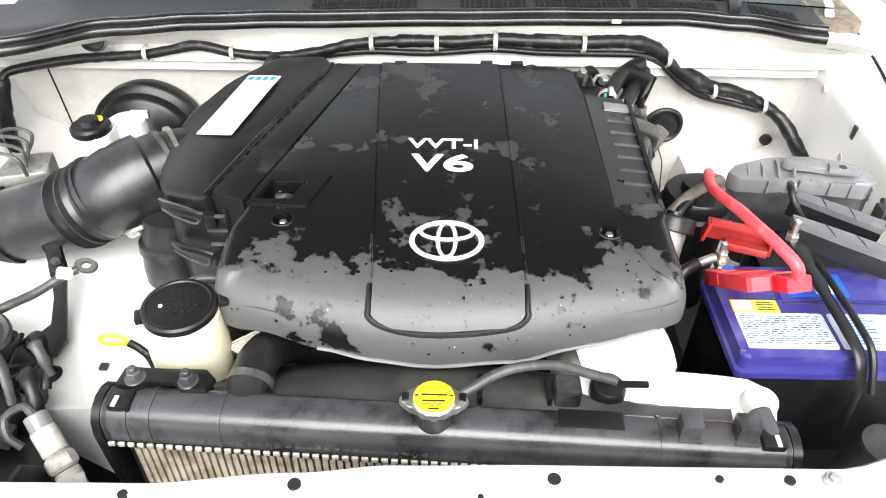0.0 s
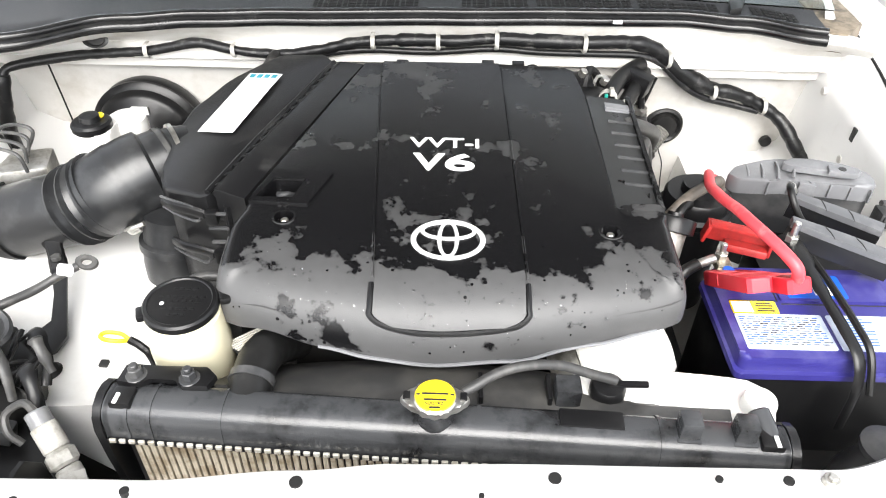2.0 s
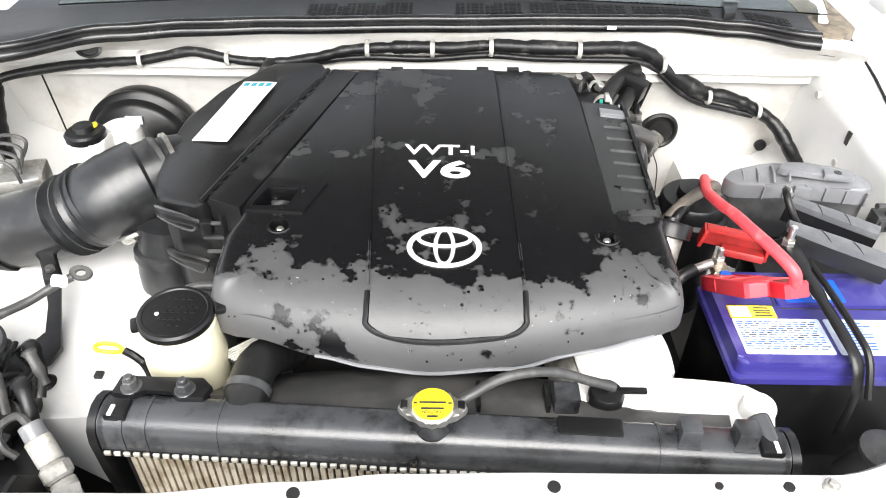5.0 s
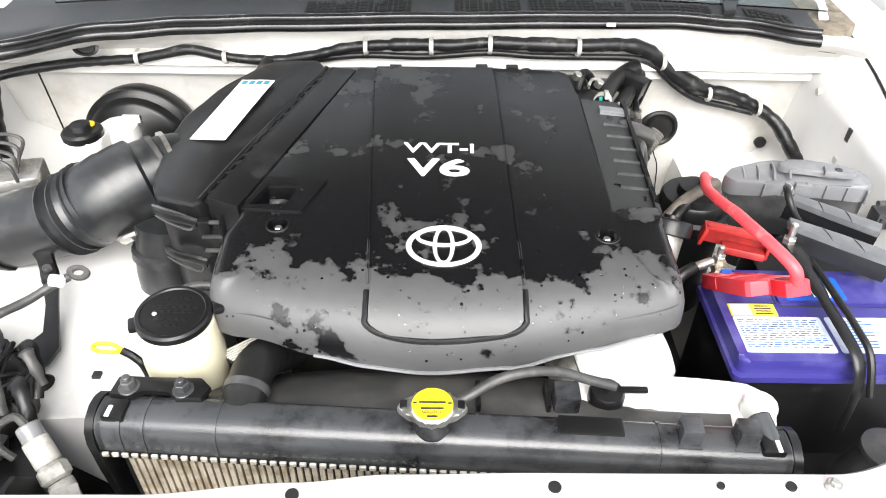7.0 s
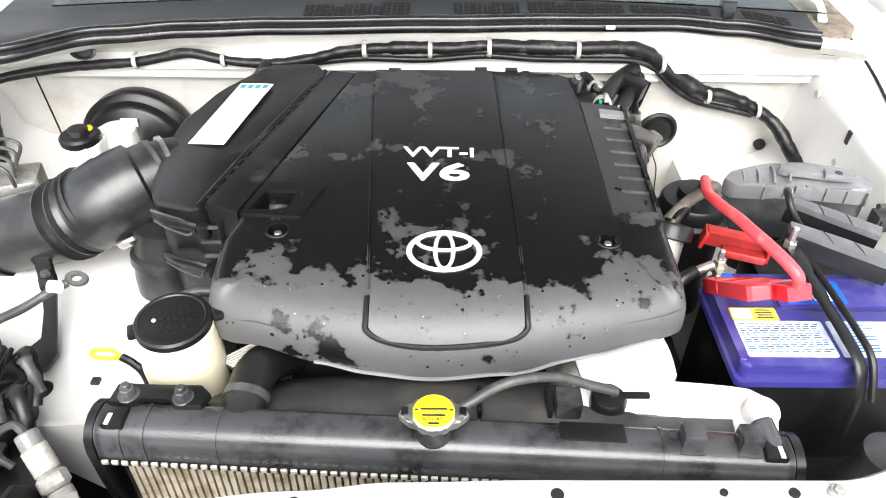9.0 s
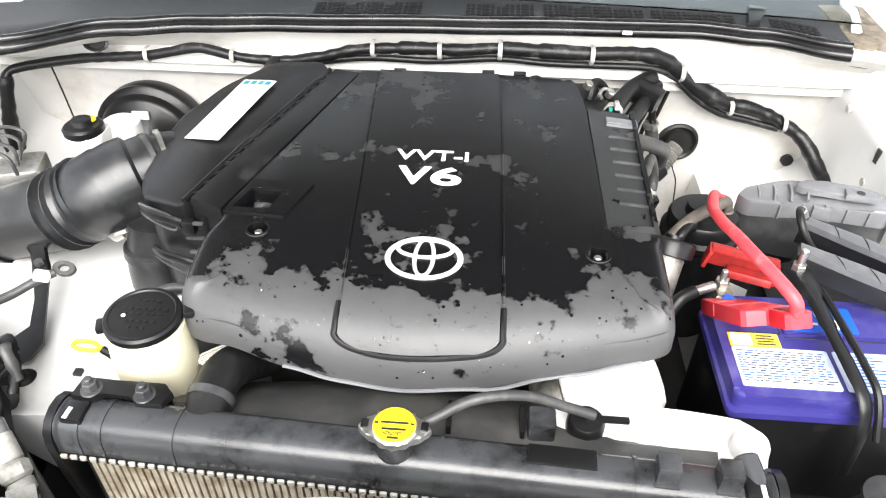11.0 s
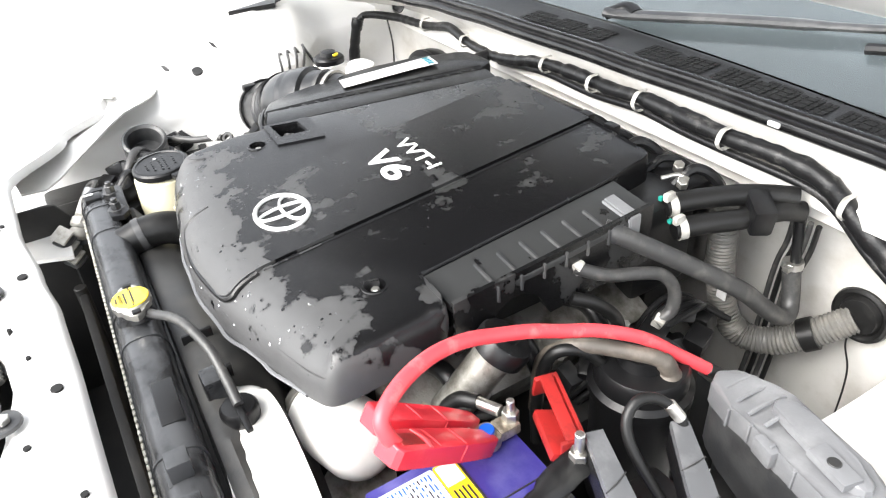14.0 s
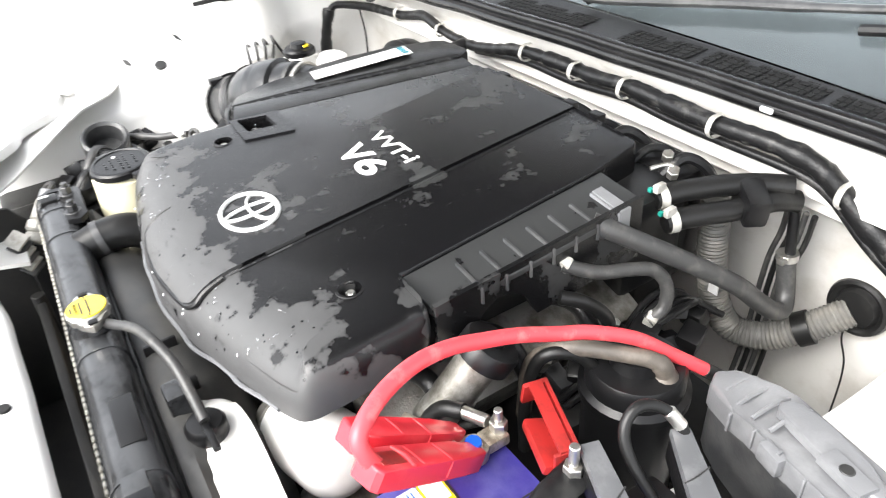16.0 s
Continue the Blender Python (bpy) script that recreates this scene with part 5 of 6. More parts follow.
prism(g, [(0.503, 0.716), (0.525, 0.718), (0.516, 0.697)], BZ + 0.005, BZ + 0.0056)
part("white_shape", g, M_LETTER, lab4)
for x, y, w, h in ((0.546, 0.708, 0.02, 0.012), (0.556, 0.688, 0.034, 0.018), (0.527, 0.688, 0.016, 0.004)):
    g = B()
    box(g, (x, y, BZ + 0.0053), (w, h, 0.0006))
    part("white_shape", g, M_LETTER, lab4)
# positive terminal
g = B()
cylinder(g, (0.418, 0.708, BZ - 0.01), (0.418, 0.708, BZ + 0.022), 0.0095, 20, 0.002)
tp = part("terminal_post", g, M_STEEL, bt)
g = B()
cylinder(g, (0.418, 0.708, BZ + 0.020), (0.418, 0.708, BZ + 0.0255), 0.0085, 16)
part("post_cap", g, M_BLUEPRINT, tp, "blue cap on the post")

tc = thing("battery_cable", (0.42, 0.73, 0.82), "battery terminal clamp with black cable", "battery cable")
g = B()
lathe(g, (0.418, 0.708, 0.808), (0, 0, 1), [(0.010, 0), (0.0155, 0), (0.0155, 0.013), (0.010, 0.013)], 20)
box(g, (0.418, 0.732, 0.816), (0.022, 0.026, 0.014), 0.003)
part("clamp", g, M_BRASS, tc)
g = B()
cylinder(g, (0.416, 0.74, 0.818), (0.416, 0.74, 0.834), 0.0095, 6)
cylinder(g, (0.416, 0.74, 0.834), (0.416, 0.74, 0.85), 0.0045, 12)
part("bolt", g, M_STEEL, tc)
g = B()
cylinder(g, (0.405, 0.735, 0.826), (0.372, 0.722, 0.822), 0.007, 14)
part("lug", g, M_STEEL, tc)
g = B()
tube(g, [(0.378, 0.725, 0.823), (0.355, 0.712, 0.815), (0.34, 0.70, 0.785), (0.335, 0.69, 0.72)], 0.009, 12)
part("cable", g, M_RUBBER, tc)

# red terminal cover, open
rc = thing("terminal_cover", (0.44, 0.765, 0.81), "red plastic battery terminal cover, flipped open", "terminal cover")
g = B()
box(g, (0.452, 0.786, 0.832), (0.094, 0.005, 0.034), 0.002, pose(0, 0, 0, -8, 0, -21))
hood_ = part("back_wall", g, M_REDCAP, rc)
g = B()
prism(g, [(0.408, 0.785), (0.492, 0.753), (0.496, 0.766), (0.411, 0.799)], 0.846, 0.851, 0.002)
part("top_wall", g, M_REDCAP, rc)
g = B()
box(g, (0.493, 0.760, 0.833), (0.005, 0.026, 0.032), 0.002, pose(0, 0, 0, 0, 0, -15))
part("side_wall", g, M_REDCAP, rc)
g = B()
box(g, (0.406, 0.793, 0.834), (0.006, 0.026, 0.03), 0.002, pose(0, 0, 0, 0, 12, -15))
part("flap", g, M_REDCAP, rc)
g = B()
box(g, (0.46, 0.765, 0.822), (0.062, 0.03, 0.012), 0.003, pose(0, 0, 0, -15, 0, -20))
part("inner_tray", g, M_REDCAP, rc)

# hold-down strap
hd = thing("battery_hold_down", (0.53, 0.65, 0.8), "black steel battery hold-down bar with stud", "battery clamp")
g = B()
tube(g, [(0.512, 0.765, 0.846), (0.517, 0.735, 0.848), (0.524, 0.69, 0.842), (0.531, 0.64, 0.834), (0.538, 0.59, 0.826), (0.545, 0.553, 0.812), (0.548, 0.535, 0.775), (0.549, 0.53, 0.70)], [0.017, 0.016, 0.011, 0.009, 0.009, 0.0085, 0.008, 0.008], 10, 6, flat=0.35, lump=0.15)
part("bar", g, M_BLACK, hd)
g = B()
tube(g, [(0.538, 0.72, 0.842), (0.546, 0.66, 0.838), (0.556, 0.60, 0.828), (0.562, 0.56, 0.815), (0.565, 0.53, 0.77)], 0.005, 8, 6)
part("strap_cable", g, M_RUBBER, hd)
g = B()
cylinder(g, (0.514, 0.748, 0.85), (0.514, 0.748, 0.862), 0.0095, 6)
cylinder(g, (0.514, 0.748, 0.862), (0.514, 0.748, 0.886), 0.005, 12)
part("stud", g, M_STEEL, hd)

# ---- red jump lead ----
jl = thing("jump_lead", (0.43, 0.68, 0.82), "red jump lead clamp gripping the battery post", "jump lead")
for tip, end, top in (((0.427, 0.698, 0.822), (0.449, 0.583, 0.911), True), ((0.394, 0.697, 0.822), (0.403, 0.59, 0.905), False)):
    tip, end = Vector(tip), Vector(end)
    d = (end - tip).normalized()
    side = Vector((1, 0.05, 0.12))
    side = (side - d * side.dot(d)).normalized()
    up = side.cross(d)
    up = up if up.z > 0 else -up
    L = (end - tip).length
    M3 = Matrix.Translation(tip) @ Matrix((side, d, up)).transposed().to_4x4()
    g = B()
    prism(g, chaikin([(-0.011, -0.012), (0.011, -0.012), (0.0145, 0.03), (0.017, L * 0.8), (0.0165, L), (-0.0165, L), (-0.017, L * 0.8), (-0.0145, 0.03)], 1, 0.15), -0.010, 0.010, 0.004, M3, 3)
    handle = part("handle", g, M_RED, jl)
    for f in (0.35, 0.62):
        g = B()
        w = 0.0150
        tube(g, [(-w, L * f, -0.007), (-w, L * f, 0.007), (-w + 0.005, L * f, 0.0102), (w - 0.005, L * f, 0.0102), (w, L * f, 0.007), (w, L * f, -0.007)], 0.0009, 6, 3)
        g.transform(M3)
        part("moulding_line", g, M_REDCABLE, handle)
    if top:
        g = B()
        box(g, (0, L * 0.84, 0.0098), (0.018, L * 0.2, 0.002), 0.0006)
        g.transform(M3)
        part("cable_slot", g, M_REDCAP, handle, "dark red slot in the handle end")
        g = B()
        tube(g, [(0.015, L * 0.72, 0.0095), (0.0, L * 0.70, 0.0105), (-0.015, L * 0.72, 0.0095)], 0.0022, 8, 4)
        g.transform(M3)
        part("cable_collar", g, M_REDCABLE, handle, "pale red collar")
g = B()
cylinder(g, (0.40, 0.69, 0.826), (0.424, 0.69, 0.826), 0.005, 12)
part("jaw_pivot", g, M_STEEL, jl)
g = B()
tube(g, [(0.447, 0.597, 0.902), (0.443, 0.588, 0.922), (0.435, 0.59, 0.938), (0.418, 0.62, 0.947), (0.404, 0.66, 0.947), (0.398, 0.70, 0.94), (0.397, 0.74, 0.926), (0.399, 0.78, 0.912), (0.405, 0.82, 0.896), (0.416, 0.86, 0.884), (0.434, 0.908, 0.862), (0.453, 0.946, 0.832), (0.476, 0.98, 0.806)], 0.0078, 14, 8)
part("cable", g, M_REDCABLE, jl, "thick red cable")
g = B()
cylinder(g, (0.474, 0.977, 0.808), (0.492, 1.002, 0.788), 0.0085, 12)
part("cable_end", g, M_BLACK, jl)

# ---- negative clamp ----
ng = thing("negative_clamp", (0.57, 0.79, 0.80), "grey and black jump lead clamp lying open", "jump lead")
for p, q in (((0.514, 0.765, 0.878), (0.655, 0.715, 0.85)), ((0.545, 0.846, 0.868), (0.66, 0.775, 0.858))):
    p, q = Vector(p), Vector(q)
    dd = (q - p).normalized()
    sd = dd.cross(Vector((0, 0, 1))).normalized()
    upv = sd.cross(dd)
    M3 = Matrix.Translation(p) @ Matrix((sd, dd, upv)).transposed().to_4x4()
    L = (q - p).length
    g = B()
    prism(g, [(-0.009, 0), (0.009, 0), (0.012, L * 0.5), (0.013, L), (-0.013, L), (-0.012, L * 0.5)], -0.008, 0.002, 0.002, M3)
    hnd = part("handle", g, M_HANDLE, ng)
    g = B()
    prism(g, [(-0.0095, 0.003), (0.0095, 0.003), (0.0125, L * 0.5), (0.0135, L), (-0.0135, L), (-0.0125, L * 0.5)], -0.036, -0.008, 0.003, M3)
    part("underside", g, M_BLACK, hnd)
    for f in (0.3, 0.6):
        g = B()
        tube(g, [(-0.0125, L * f, 0.0015), (0.0, L * (f + 0.06), 0.0025), (0.0125, L * (f + 0.1), 0.0015)], 0.0009, 5, 2)
        g.transform(M3)
        part("moulding_line", g, M_INK, hnd)
g = B()
tube(g, [(0.60, 0.80, 0.80), (0.57, 0.795, 0.83), (0.54, 0.79, 0.862), (0.525, 0.795, 0.885), (0.522, 0.812, 0.898), (0.53, 0.832, 0.893), (0.545, 0.845, 0.875), (0.56, 0.85, 0.84)], 0.0055, 10)
part("wire_loop", g, M_RUBBER, ng)
g = B()
cylinder(g, (0.535, 0.838, 0.889), (0.546, 0.846, 0.873), 0.0065, 10)
part("wire_crimp", g, M_STEEL, ng)

# ---- grey relay box ----
fb = thing("relay_box", (0.6, 0.93, 0.72), "grey ribbed relay box lid on a black base", "relay box")
OUT = [(0.492, 0.968), (0.503, 0.945), (0.55, 0.922), (0.685, 0.889), (0.705, 0.895), (0.711, 0.915), (0.705, 0.937), (0.685, 0.952), (0.56, 0.985), (0.508, 0.985)]


def lid_z(x, y):
    return 0.826 + 0.30 * min(0.10, max(0, x - 0.49))


g = B()
prism(g, chaikin(OUT, 1, 0.12), lambda x, y: lid_z(x, y) - 0.03, lid_z, 0.006, seg=2)
lidf = part("lid", g, M_GREY, fb)
g = B()
prism(g, chaikin([(0.58, 0.938), (0.672, 0.914), (0.692, 0.92), (0.686, 0.938), (0.595, 0.965), (0.57, 0.957)], 1), lambda x, y: lid_z(x, y) - 0.004, lambda x, y: lid_z(x, y) + 0.008, 0.004)
part("raised_top", g, M_GREY, lidf)
g = B()
prism(g, [(0.632, 0.915), (0.675, 0.905), (0.68, 0.925), (0.637, 0.935)], 0.86, 0.8685, 0.002)
part("socket_block", g, M_GREY, lidf)
g = B()
cylinder(g, (0.655, 0.9205, 0.862), (0.655, 0.9205, 0.8695), 0.0065, 20)
part("plug_hole", g, M_INK, lidf, "round black socket")
g = B()
box(g, (0.60, 0.9075, 0.838), (0.026, 0.012, 0.022), 0.003, pose(0, 0, 0, 0, 0, -14))
part("catch", g, M_GREY, lidf)
for i in range(4):
    x = 0.522 + i * 0.022
    yf = 0.922 - 0.247 * (x - 0.55)
    g = B()
    tube(g, [(x - 0.004, yf + 0.012, lid_z(x, 0) - 0.008), (x, yf + 0.03, lid_z(x, 0) - 0.001), (x + 0.003, yf + 0.05, lid_z(x, 0) - 0.001), (x + 0.005, yf + 0.062, lid_z(x, 0) - 0.008)], 0.0024, 6, 4)
    part("rib", g, M_GREY, lidf)
for i in range(6):
    x = 0.545 + i * 0.03
    g = B()
    box(g, (x, 0.922 - 0.247 * (x - 0.55), lid_z(x, 0) - 0.017), (0.003, 0.006, 0.024), 0.001)
    part("rib", g, M_GREY, lidf)
g = B()
prism(g, chaikin([(x + (0.003 if x < 0.6 else -0.003), y) for x, y in OUT], 1, 0.2), 0.74, lambda x, y: lid_z(x, y) - 0.0305, 0.0)
part("body", g, M_DGREY, fb, "dark grey box body")
g = B()
prism(g, [(0.52, 0.955), (0.555, 0.925), (0.68, 0.893), (0.70, 0.898), (0.70, 0.935), (0.685, 0.95), (0.56, 0.985)], 0.55, 0.739, 0.003)
part("base", g, M_BLACK, fb)
g = B()
box(g, (0.735, 0.885, 0.80), (0.03, 0.03, 0.03), 0.003)
for k in (-1, 1):
    box(g, (0.735 + 0.007 * k, 0.868, 0.80), (0.008, 0.004, 0.018), 0.001)
part("connector", g, M_DGREY, fb)
g = B()
tube(g, [(0.70, 0.86, 0.845), (0.725, 0.865, 0.84), (0.74, 0.88, 0.815)], 0.005, 8)
part("wire", g, M_HOSE, fb)

# ---- black canister ----
cn = thing("charcoal_canister", (0.43, 0.92, 0.62), "glossy black round canister with brown hose", "canister")
g = B()
lathe(g, (0.43, 0.918, 0.625), (0, 0, 1), [(0.055, -0.03), (0.057, 0.15), (0.062, 0.155), (0.062, 0.165), (0.055, 0.17), (0.055, 0.19), (0.051, 0.196), (0.03, 0.197), (0.028, 0.212), (0, 0.214)], 36)
part("body", g, M_BLACK, cn)
g = B()
tube(g, [(0.462, 0.925, 0.79), (0.463, 0.925, 0.825), (0.455, 0.915, 0.842), (0.432, 0.895, 0.846), (0.40, 0.868, 0.846), (0.375, 0.848, 0.836), (0.35, 0.835, 0.80), (0.345, 0.83, 0.72)], [0.014, 0.011, 0.0095, 0.0095, 0.0095, 0.0095, 0.0095, 0.0095], 14)
part("hose", g, M_BROWNHOSE, cn)
g = B()
tube(g, [(0.41, 0.89, 0.80), (0.395, 0.86, 0.838), (0.372, 0.83, 0.83), (0.36, 0.82, 0.76), (0.36, 0.82, 0.68)], 0.0075, 12)
part("hose", g, M_RUBBER, cn)
g = B()
box(g, (0.62, 0.80, 0.66), (0.22, 0.13, 0.20), 0.01)
solo("battery_side_tray", g, M_BLACK, "black plastic tray beside the battery", "tray")

# ---- hoses between engine and firewall ----
g = B()
tube(g, [(0.30, 0.968, 0.915), (0.32, 0.985, 0.905), (0.36, 1.05, 0.862), (0.40, 1.12, 0.812), (0.412, 1.165, 0.768), (0.42, 1.195, 0.742), (0.42, 1.214, 0.738), (0.41, 1.228, 0.755), (0.396, 1.235, 0.80)], 0.0125, 16)
vh = thing("vapour_hose", (0.40, 1.235, 0.76), "grey rubber hose from cover to firewall pipe", "hose")
part("hose", g, M_HOSE, vh)
g = B()
tube(g, [(0.306, 0.973, 0.912), (0.314, 0.98, 0.908)], 0.0142, 16, 1)
part("clamp", g, M_DGREY, vh, "dark spring clamp")
g = B()
tube(g, [(0.40, 1.236, 0.80), (0.392, 1.24, 0.84), (0.385, 1.245, 0.885)], 0.007, 10)
solo("firewall_pipe", g, M_BLACK, "thin black pipe on the firewall", "pipe")
g = B()
tube(g, [(0.397, 1.236, 0.796), (0.396, 1.236, 0.806)], 0.0145, 14, 1)
box(g, (0.40, 1.22, 0.802), (0.01, 0.012, 0.008), 0.001)
part("clip", g, M_STEEL, vh, "bright spring clip")
sb = thing("breather_hose", (0.33, 0.96, 0.82), "grey S-shaped breather hose with white clips", "hose")
g = B()
tube(g, [(0.312, 0.912, 0.886), (0.325, 0.93, 0.878), (0.335, 0.955, 0.868), (0.345, 0.99, 0.862), (0.355, 1.02, 0.853), (0.365, 1.035, 0.83), (0.37, 1.03, 0.80), (0.365, 1.01, 0.785)], 0.0085, 14)
part("hose", g, M_HOSE, sb)
for p in ((0.313, 0.915, 0.886), (0.366, 1.014, 0.787)):
    g = B()
    box(g, p, (0.014, 0.014, 0.018), 0.002, pose(0, 0, 0, 20, 20, 30))
    part("clip", g, M_CLIP, sb, "white plastic clip")
g = B()
tube(g, [(0.318, 0.905, 0.845), (0.335, 0.93, 0.835), (0.345, 0.96, 0.80), (0.34, 0.97, 0.74)], 0.009, 12)
solo("bypass_hose", g, M_RUBBER, "short black hose curving down beside the engine", "hose")
hh = thing("heater_hoses", (0.34, 1.17, 0.87), "pair of black heater hoses in a bracket", "hoses")
for pts in ([(0.290, 1.085, 0.898), (0.304, 1.12, 0.902), (0.329, 1.17, 0.903), (0.357, 1.21, 0.902), (0.38, 1.235, 0.90)], [(0.316, 1.078, 0.878), (0.332, 1.113, 0.881), (0.354, 1.16, 0.882), (0.375, 1.21, 0.886), (0.39, 1.238, 0.882)]):
    g = B()
    tube(g, pts, 0.0145, 16)
    ho = part("hose", g, M_RUBBER, hh)
    g = B()
    p = Vector(pts[0])
    tube(g, [p + Vector((0.001, 0.004, 0)), p + Vector((0.005, 0.014, 0.001))], 0.0165, 16, 1)
    box(g, p + Vector((0.006, 0.0, 0.018)), (0.008, 0.016, 0.012), 0.002)
    part("clip", g, M_CLIP, ho, "pale spring clip")
    g = B()
    box(g, p + Vector((-0.004, -0.004, 0.012)), (0.006, 0.006, 0.006), 0.001)
    part("mark", g, M_GREEN, ho)
g = B()
box(g, (0.362, 1.182, 0.891), (0.058, 0.03, 0.042), 0.006, pose(0, 0, 0, 0, 12, -35))
part("bracket", g, M_BLACK, hh)
wl_ = thing("wiring_conduit", (0.38, 1.24, 0.68), "grey ribbed conduit running into a black grommet", "conduit")
g = B()
tube(g, [(0.308, 1.19, 0.87), (0.308, 1.195, 0.82), (0.314, 1.20, 0.745), (0.328, 1.205, 0.69), (0.352, 1.217, 0.655), (0.392, 1.238, 0.655), (0.432, 1.265, 0.683), (0.470, 1.298, 0.722)], 0.0205, 16, 8, corr=0.0012, pitch=0.006)
part("conduit", g, M_CONDUIT, wl_)
g = B()
tube(g, [(0.424, 1.259, 0.677), (0.438, 1.269, 0.688)], 0.025, 20, 2)
part("band", g, M_RUBBER, wl_)
g = B()
box(g, (0.333, 1.183, 0.745), (0.016, 0.003, 0.042), 0.001)
part("tag", g, M_LETTER, wl_, "white paper tag")
g = B()
lathe(g, (0.474, 1.304, 0.729), (0, -1, 0.05), [(0.042, -0.02), (0.043, 0), (0.041, 0.006), (0.036, 0.008), (0.030, 0.004), (0.026, 0.012), (0, 0.016)], 32)
part("grommet", g, M_RUBBER, wl_, "round black rubber grommet")
g = B()
tube(g, [(0.470, 1.292, 0.70), (0.472, 1.292, 0.675), (0.486, 1.29, 0.64), (0.492, 1.285, 0.58), (0.50, 1.26, 0.50)], 0.0014, 6)
part("wire", g, M_BLACK, wl_)
for k in range(4):
    g = B()
    x = 0.36 + 0.012 * k
    tube(g, [(x + 0.02, 1.24, 0.87), (x + 0.012, 1.25, 0.82), (x, 1.255, 0.76), (x - 0.005, 1.25, 0.6), (x - 0.01, 1.22, 0.44)], 0.004, 8)
    solo("brake_line", g, M_RUBBER if k % 2 else M_HOSE, "thin dark line running down the firewall", "pipe", "firewall lines")

# ---- firewall harness ----
hn = thing("wiring_harness", (0.0, 1.235, 0.93), "black taped wiring harness clipped along the firewall", "wiring harness")
main = [(-0.872, 1.19, 0.84), (-0.868, 1.20, 0.872), (-0.84, 1.215, 0.882), (-0.74, 1.235, 0.893), (-0.657, 1.235, 0.901), (-0.588, 1.235, 0.907), (-0.541, 1.235, 0.916), (-0.484, 1.235, 0.926), (-0.416, 1.232, 0.914), (-0.365, 1.235, 0.907), (-0.30, 1.235, 0.908), (-0.242, 1.235, 0.918), (-0.175, 1.235, 0.934), (-0.098, 1.235, 0.94), (-0.029, 1.238, 0.94), (0.022, 1.236, 0.940), (0.088, 1.234, 0.947), (0.163, 1.234, 0.945), (0.263, 1.23, 0.945), (0.347, 1.238, 0.944), (0.403, 1.25, 0.928), (0.45, 1.262, 0.888), (0.526, 1.268, 0.842), (0.593, 1.27, 0.826), (0.65, 1.268, 0.803), (0.70, 1.25, 0.772), (0.73, 1.20, 0.73), (0.735, 1.12, 0.715), (0.725, 1.03, 0.72)]
rr = [0.011] * 10 + [0.012] * 2 + [0.0115, 0.0135, 0.013, 0.0125, 0.0145, 0.0155, 0.0145, 0.015, 0.0175, 0.0195, 0.016, 0.0145, 0.016, 0.0165, 0.017, 0.017]
g = B()
tube(g, main, [0.86 * v for v in rr], 14, 10, lump=0.22)
part("loom", g, M_TAPE, hn)
g = B()
tube(g, [(-0.30, 1.236, 0.90), (-0.165, 1.238, 0.917), (-0.033, 1.24, 0.915), (0.088, 1.238, 0.925), (0.176, 1.238, 0.920), (0.267, 1.24, 0.918), (0.375, 1.246, 0.914), (0.421, 1.253, 0.896), (0.475, 1.26, 0.85), (0.528, 1.265, 0.818), (0.589, 1.268, 0.802), (0.65, 1.266, 0.788)], 0.0065, 10, 8, lump=0.05)
part("second_loom", g, M_TAPE, hn)
g = B()
tube(g, [(-0.868, 1.19, 0.87), (-0.872, 1.18, 0.83), (-0.885, 1.175, 0.77), (-0.89, 1.175, 0.70), (-0.885, 1.17, 0.6)], 0.014, 12, 8, lump=0.2)
part("drop_loom", g, M_TAPE, hn)
g = B()
tube(g, [(-0.335, 1.232, 0.905), (-0.34, 1.20, 0.90), (-0.335, 1.15, 0.91)], 0.013, 12, 6, lump=0.1)
part("branch_loom", g, M_TAPE, hn)
g = B()
tube(g, [(-0.80, 1.24, 0.885), (-0.80, 1.25, 0.80), (-0.78, 1.23, 0.70), (-0.74, 1.18, 0.64)], 0.002, 6)
part("thin_wire", g, M_RUBBER, hn)
for x, y, z, h in ((-0.588, 1.232, 0.909, 0.03), (-0.416, 1.228, 0.914, 0.026), (-0.143, 1.228, 0.938, 0.032), (-0.018, 1.228, 0.939, 0.032), (0.094, 1.226, 0.945, 0.036), (0.262, 1.222, 0.944, 0.034), (0.437, 1.25, 0.905, 0.034), (0.546, 1.258, 0.832, 0.03), (0.655, 1.258, 0.802, 0.034)):
    g = B()
    r = h * 0.46
    tube(g, [(x, y + 0.012, z + r), (x, y - 0.006, z + r * 0.95), (x, y - r * 0.85, z + r * 0.3), (x, y - r * 0.85, z - r * 0.3), (x, y - 0.004, z - r * 0.9), (x, y + 0.012, z - r)], 0.0042, 6, 4, flat=0.35)
    part("clip", g, M_CLIP, hn, "white plastic harness clip")

# ---- cowl, seal and windscreen ----
g = B()
xs = [-0.86 + 0.04 * i for i in range(42)]
tube(g, [(x, seal_y(x) - 0.002, 0.974) for x in xs if x < 0.72], 0.012, 12, 3, flat=0.9)
seal = solo("cowl_seal", g, M_SEAL, "black rubber bonnet seal along the cowl edge", "seal", kind="structure")
g = B()
tube(g, [(x, seal_y(x) + 0.006, 0.987) for x in xs if x < 0.72], 0.008, 10, 3)
part("upper_lip", g, M_SEAL, seal)
g = B()
box(g, (0.321, 1.2385, 0.983), (0.018, 0.005, 0.007), 0.002)
part("white_clip", g, M_LETTER, seal, "small white clip")
rows = []
for f, z in ((0.05, 0.978), (0.14, 0.990), (0.36, 0.992), (0.75, 0.994), (0.94, 0.998), (0.97, 0.985)):
    rows.append([(x, seal_y(x) + f * (glass_y(x) - seal_y(x)), z) for x in xs if x < 0.71])
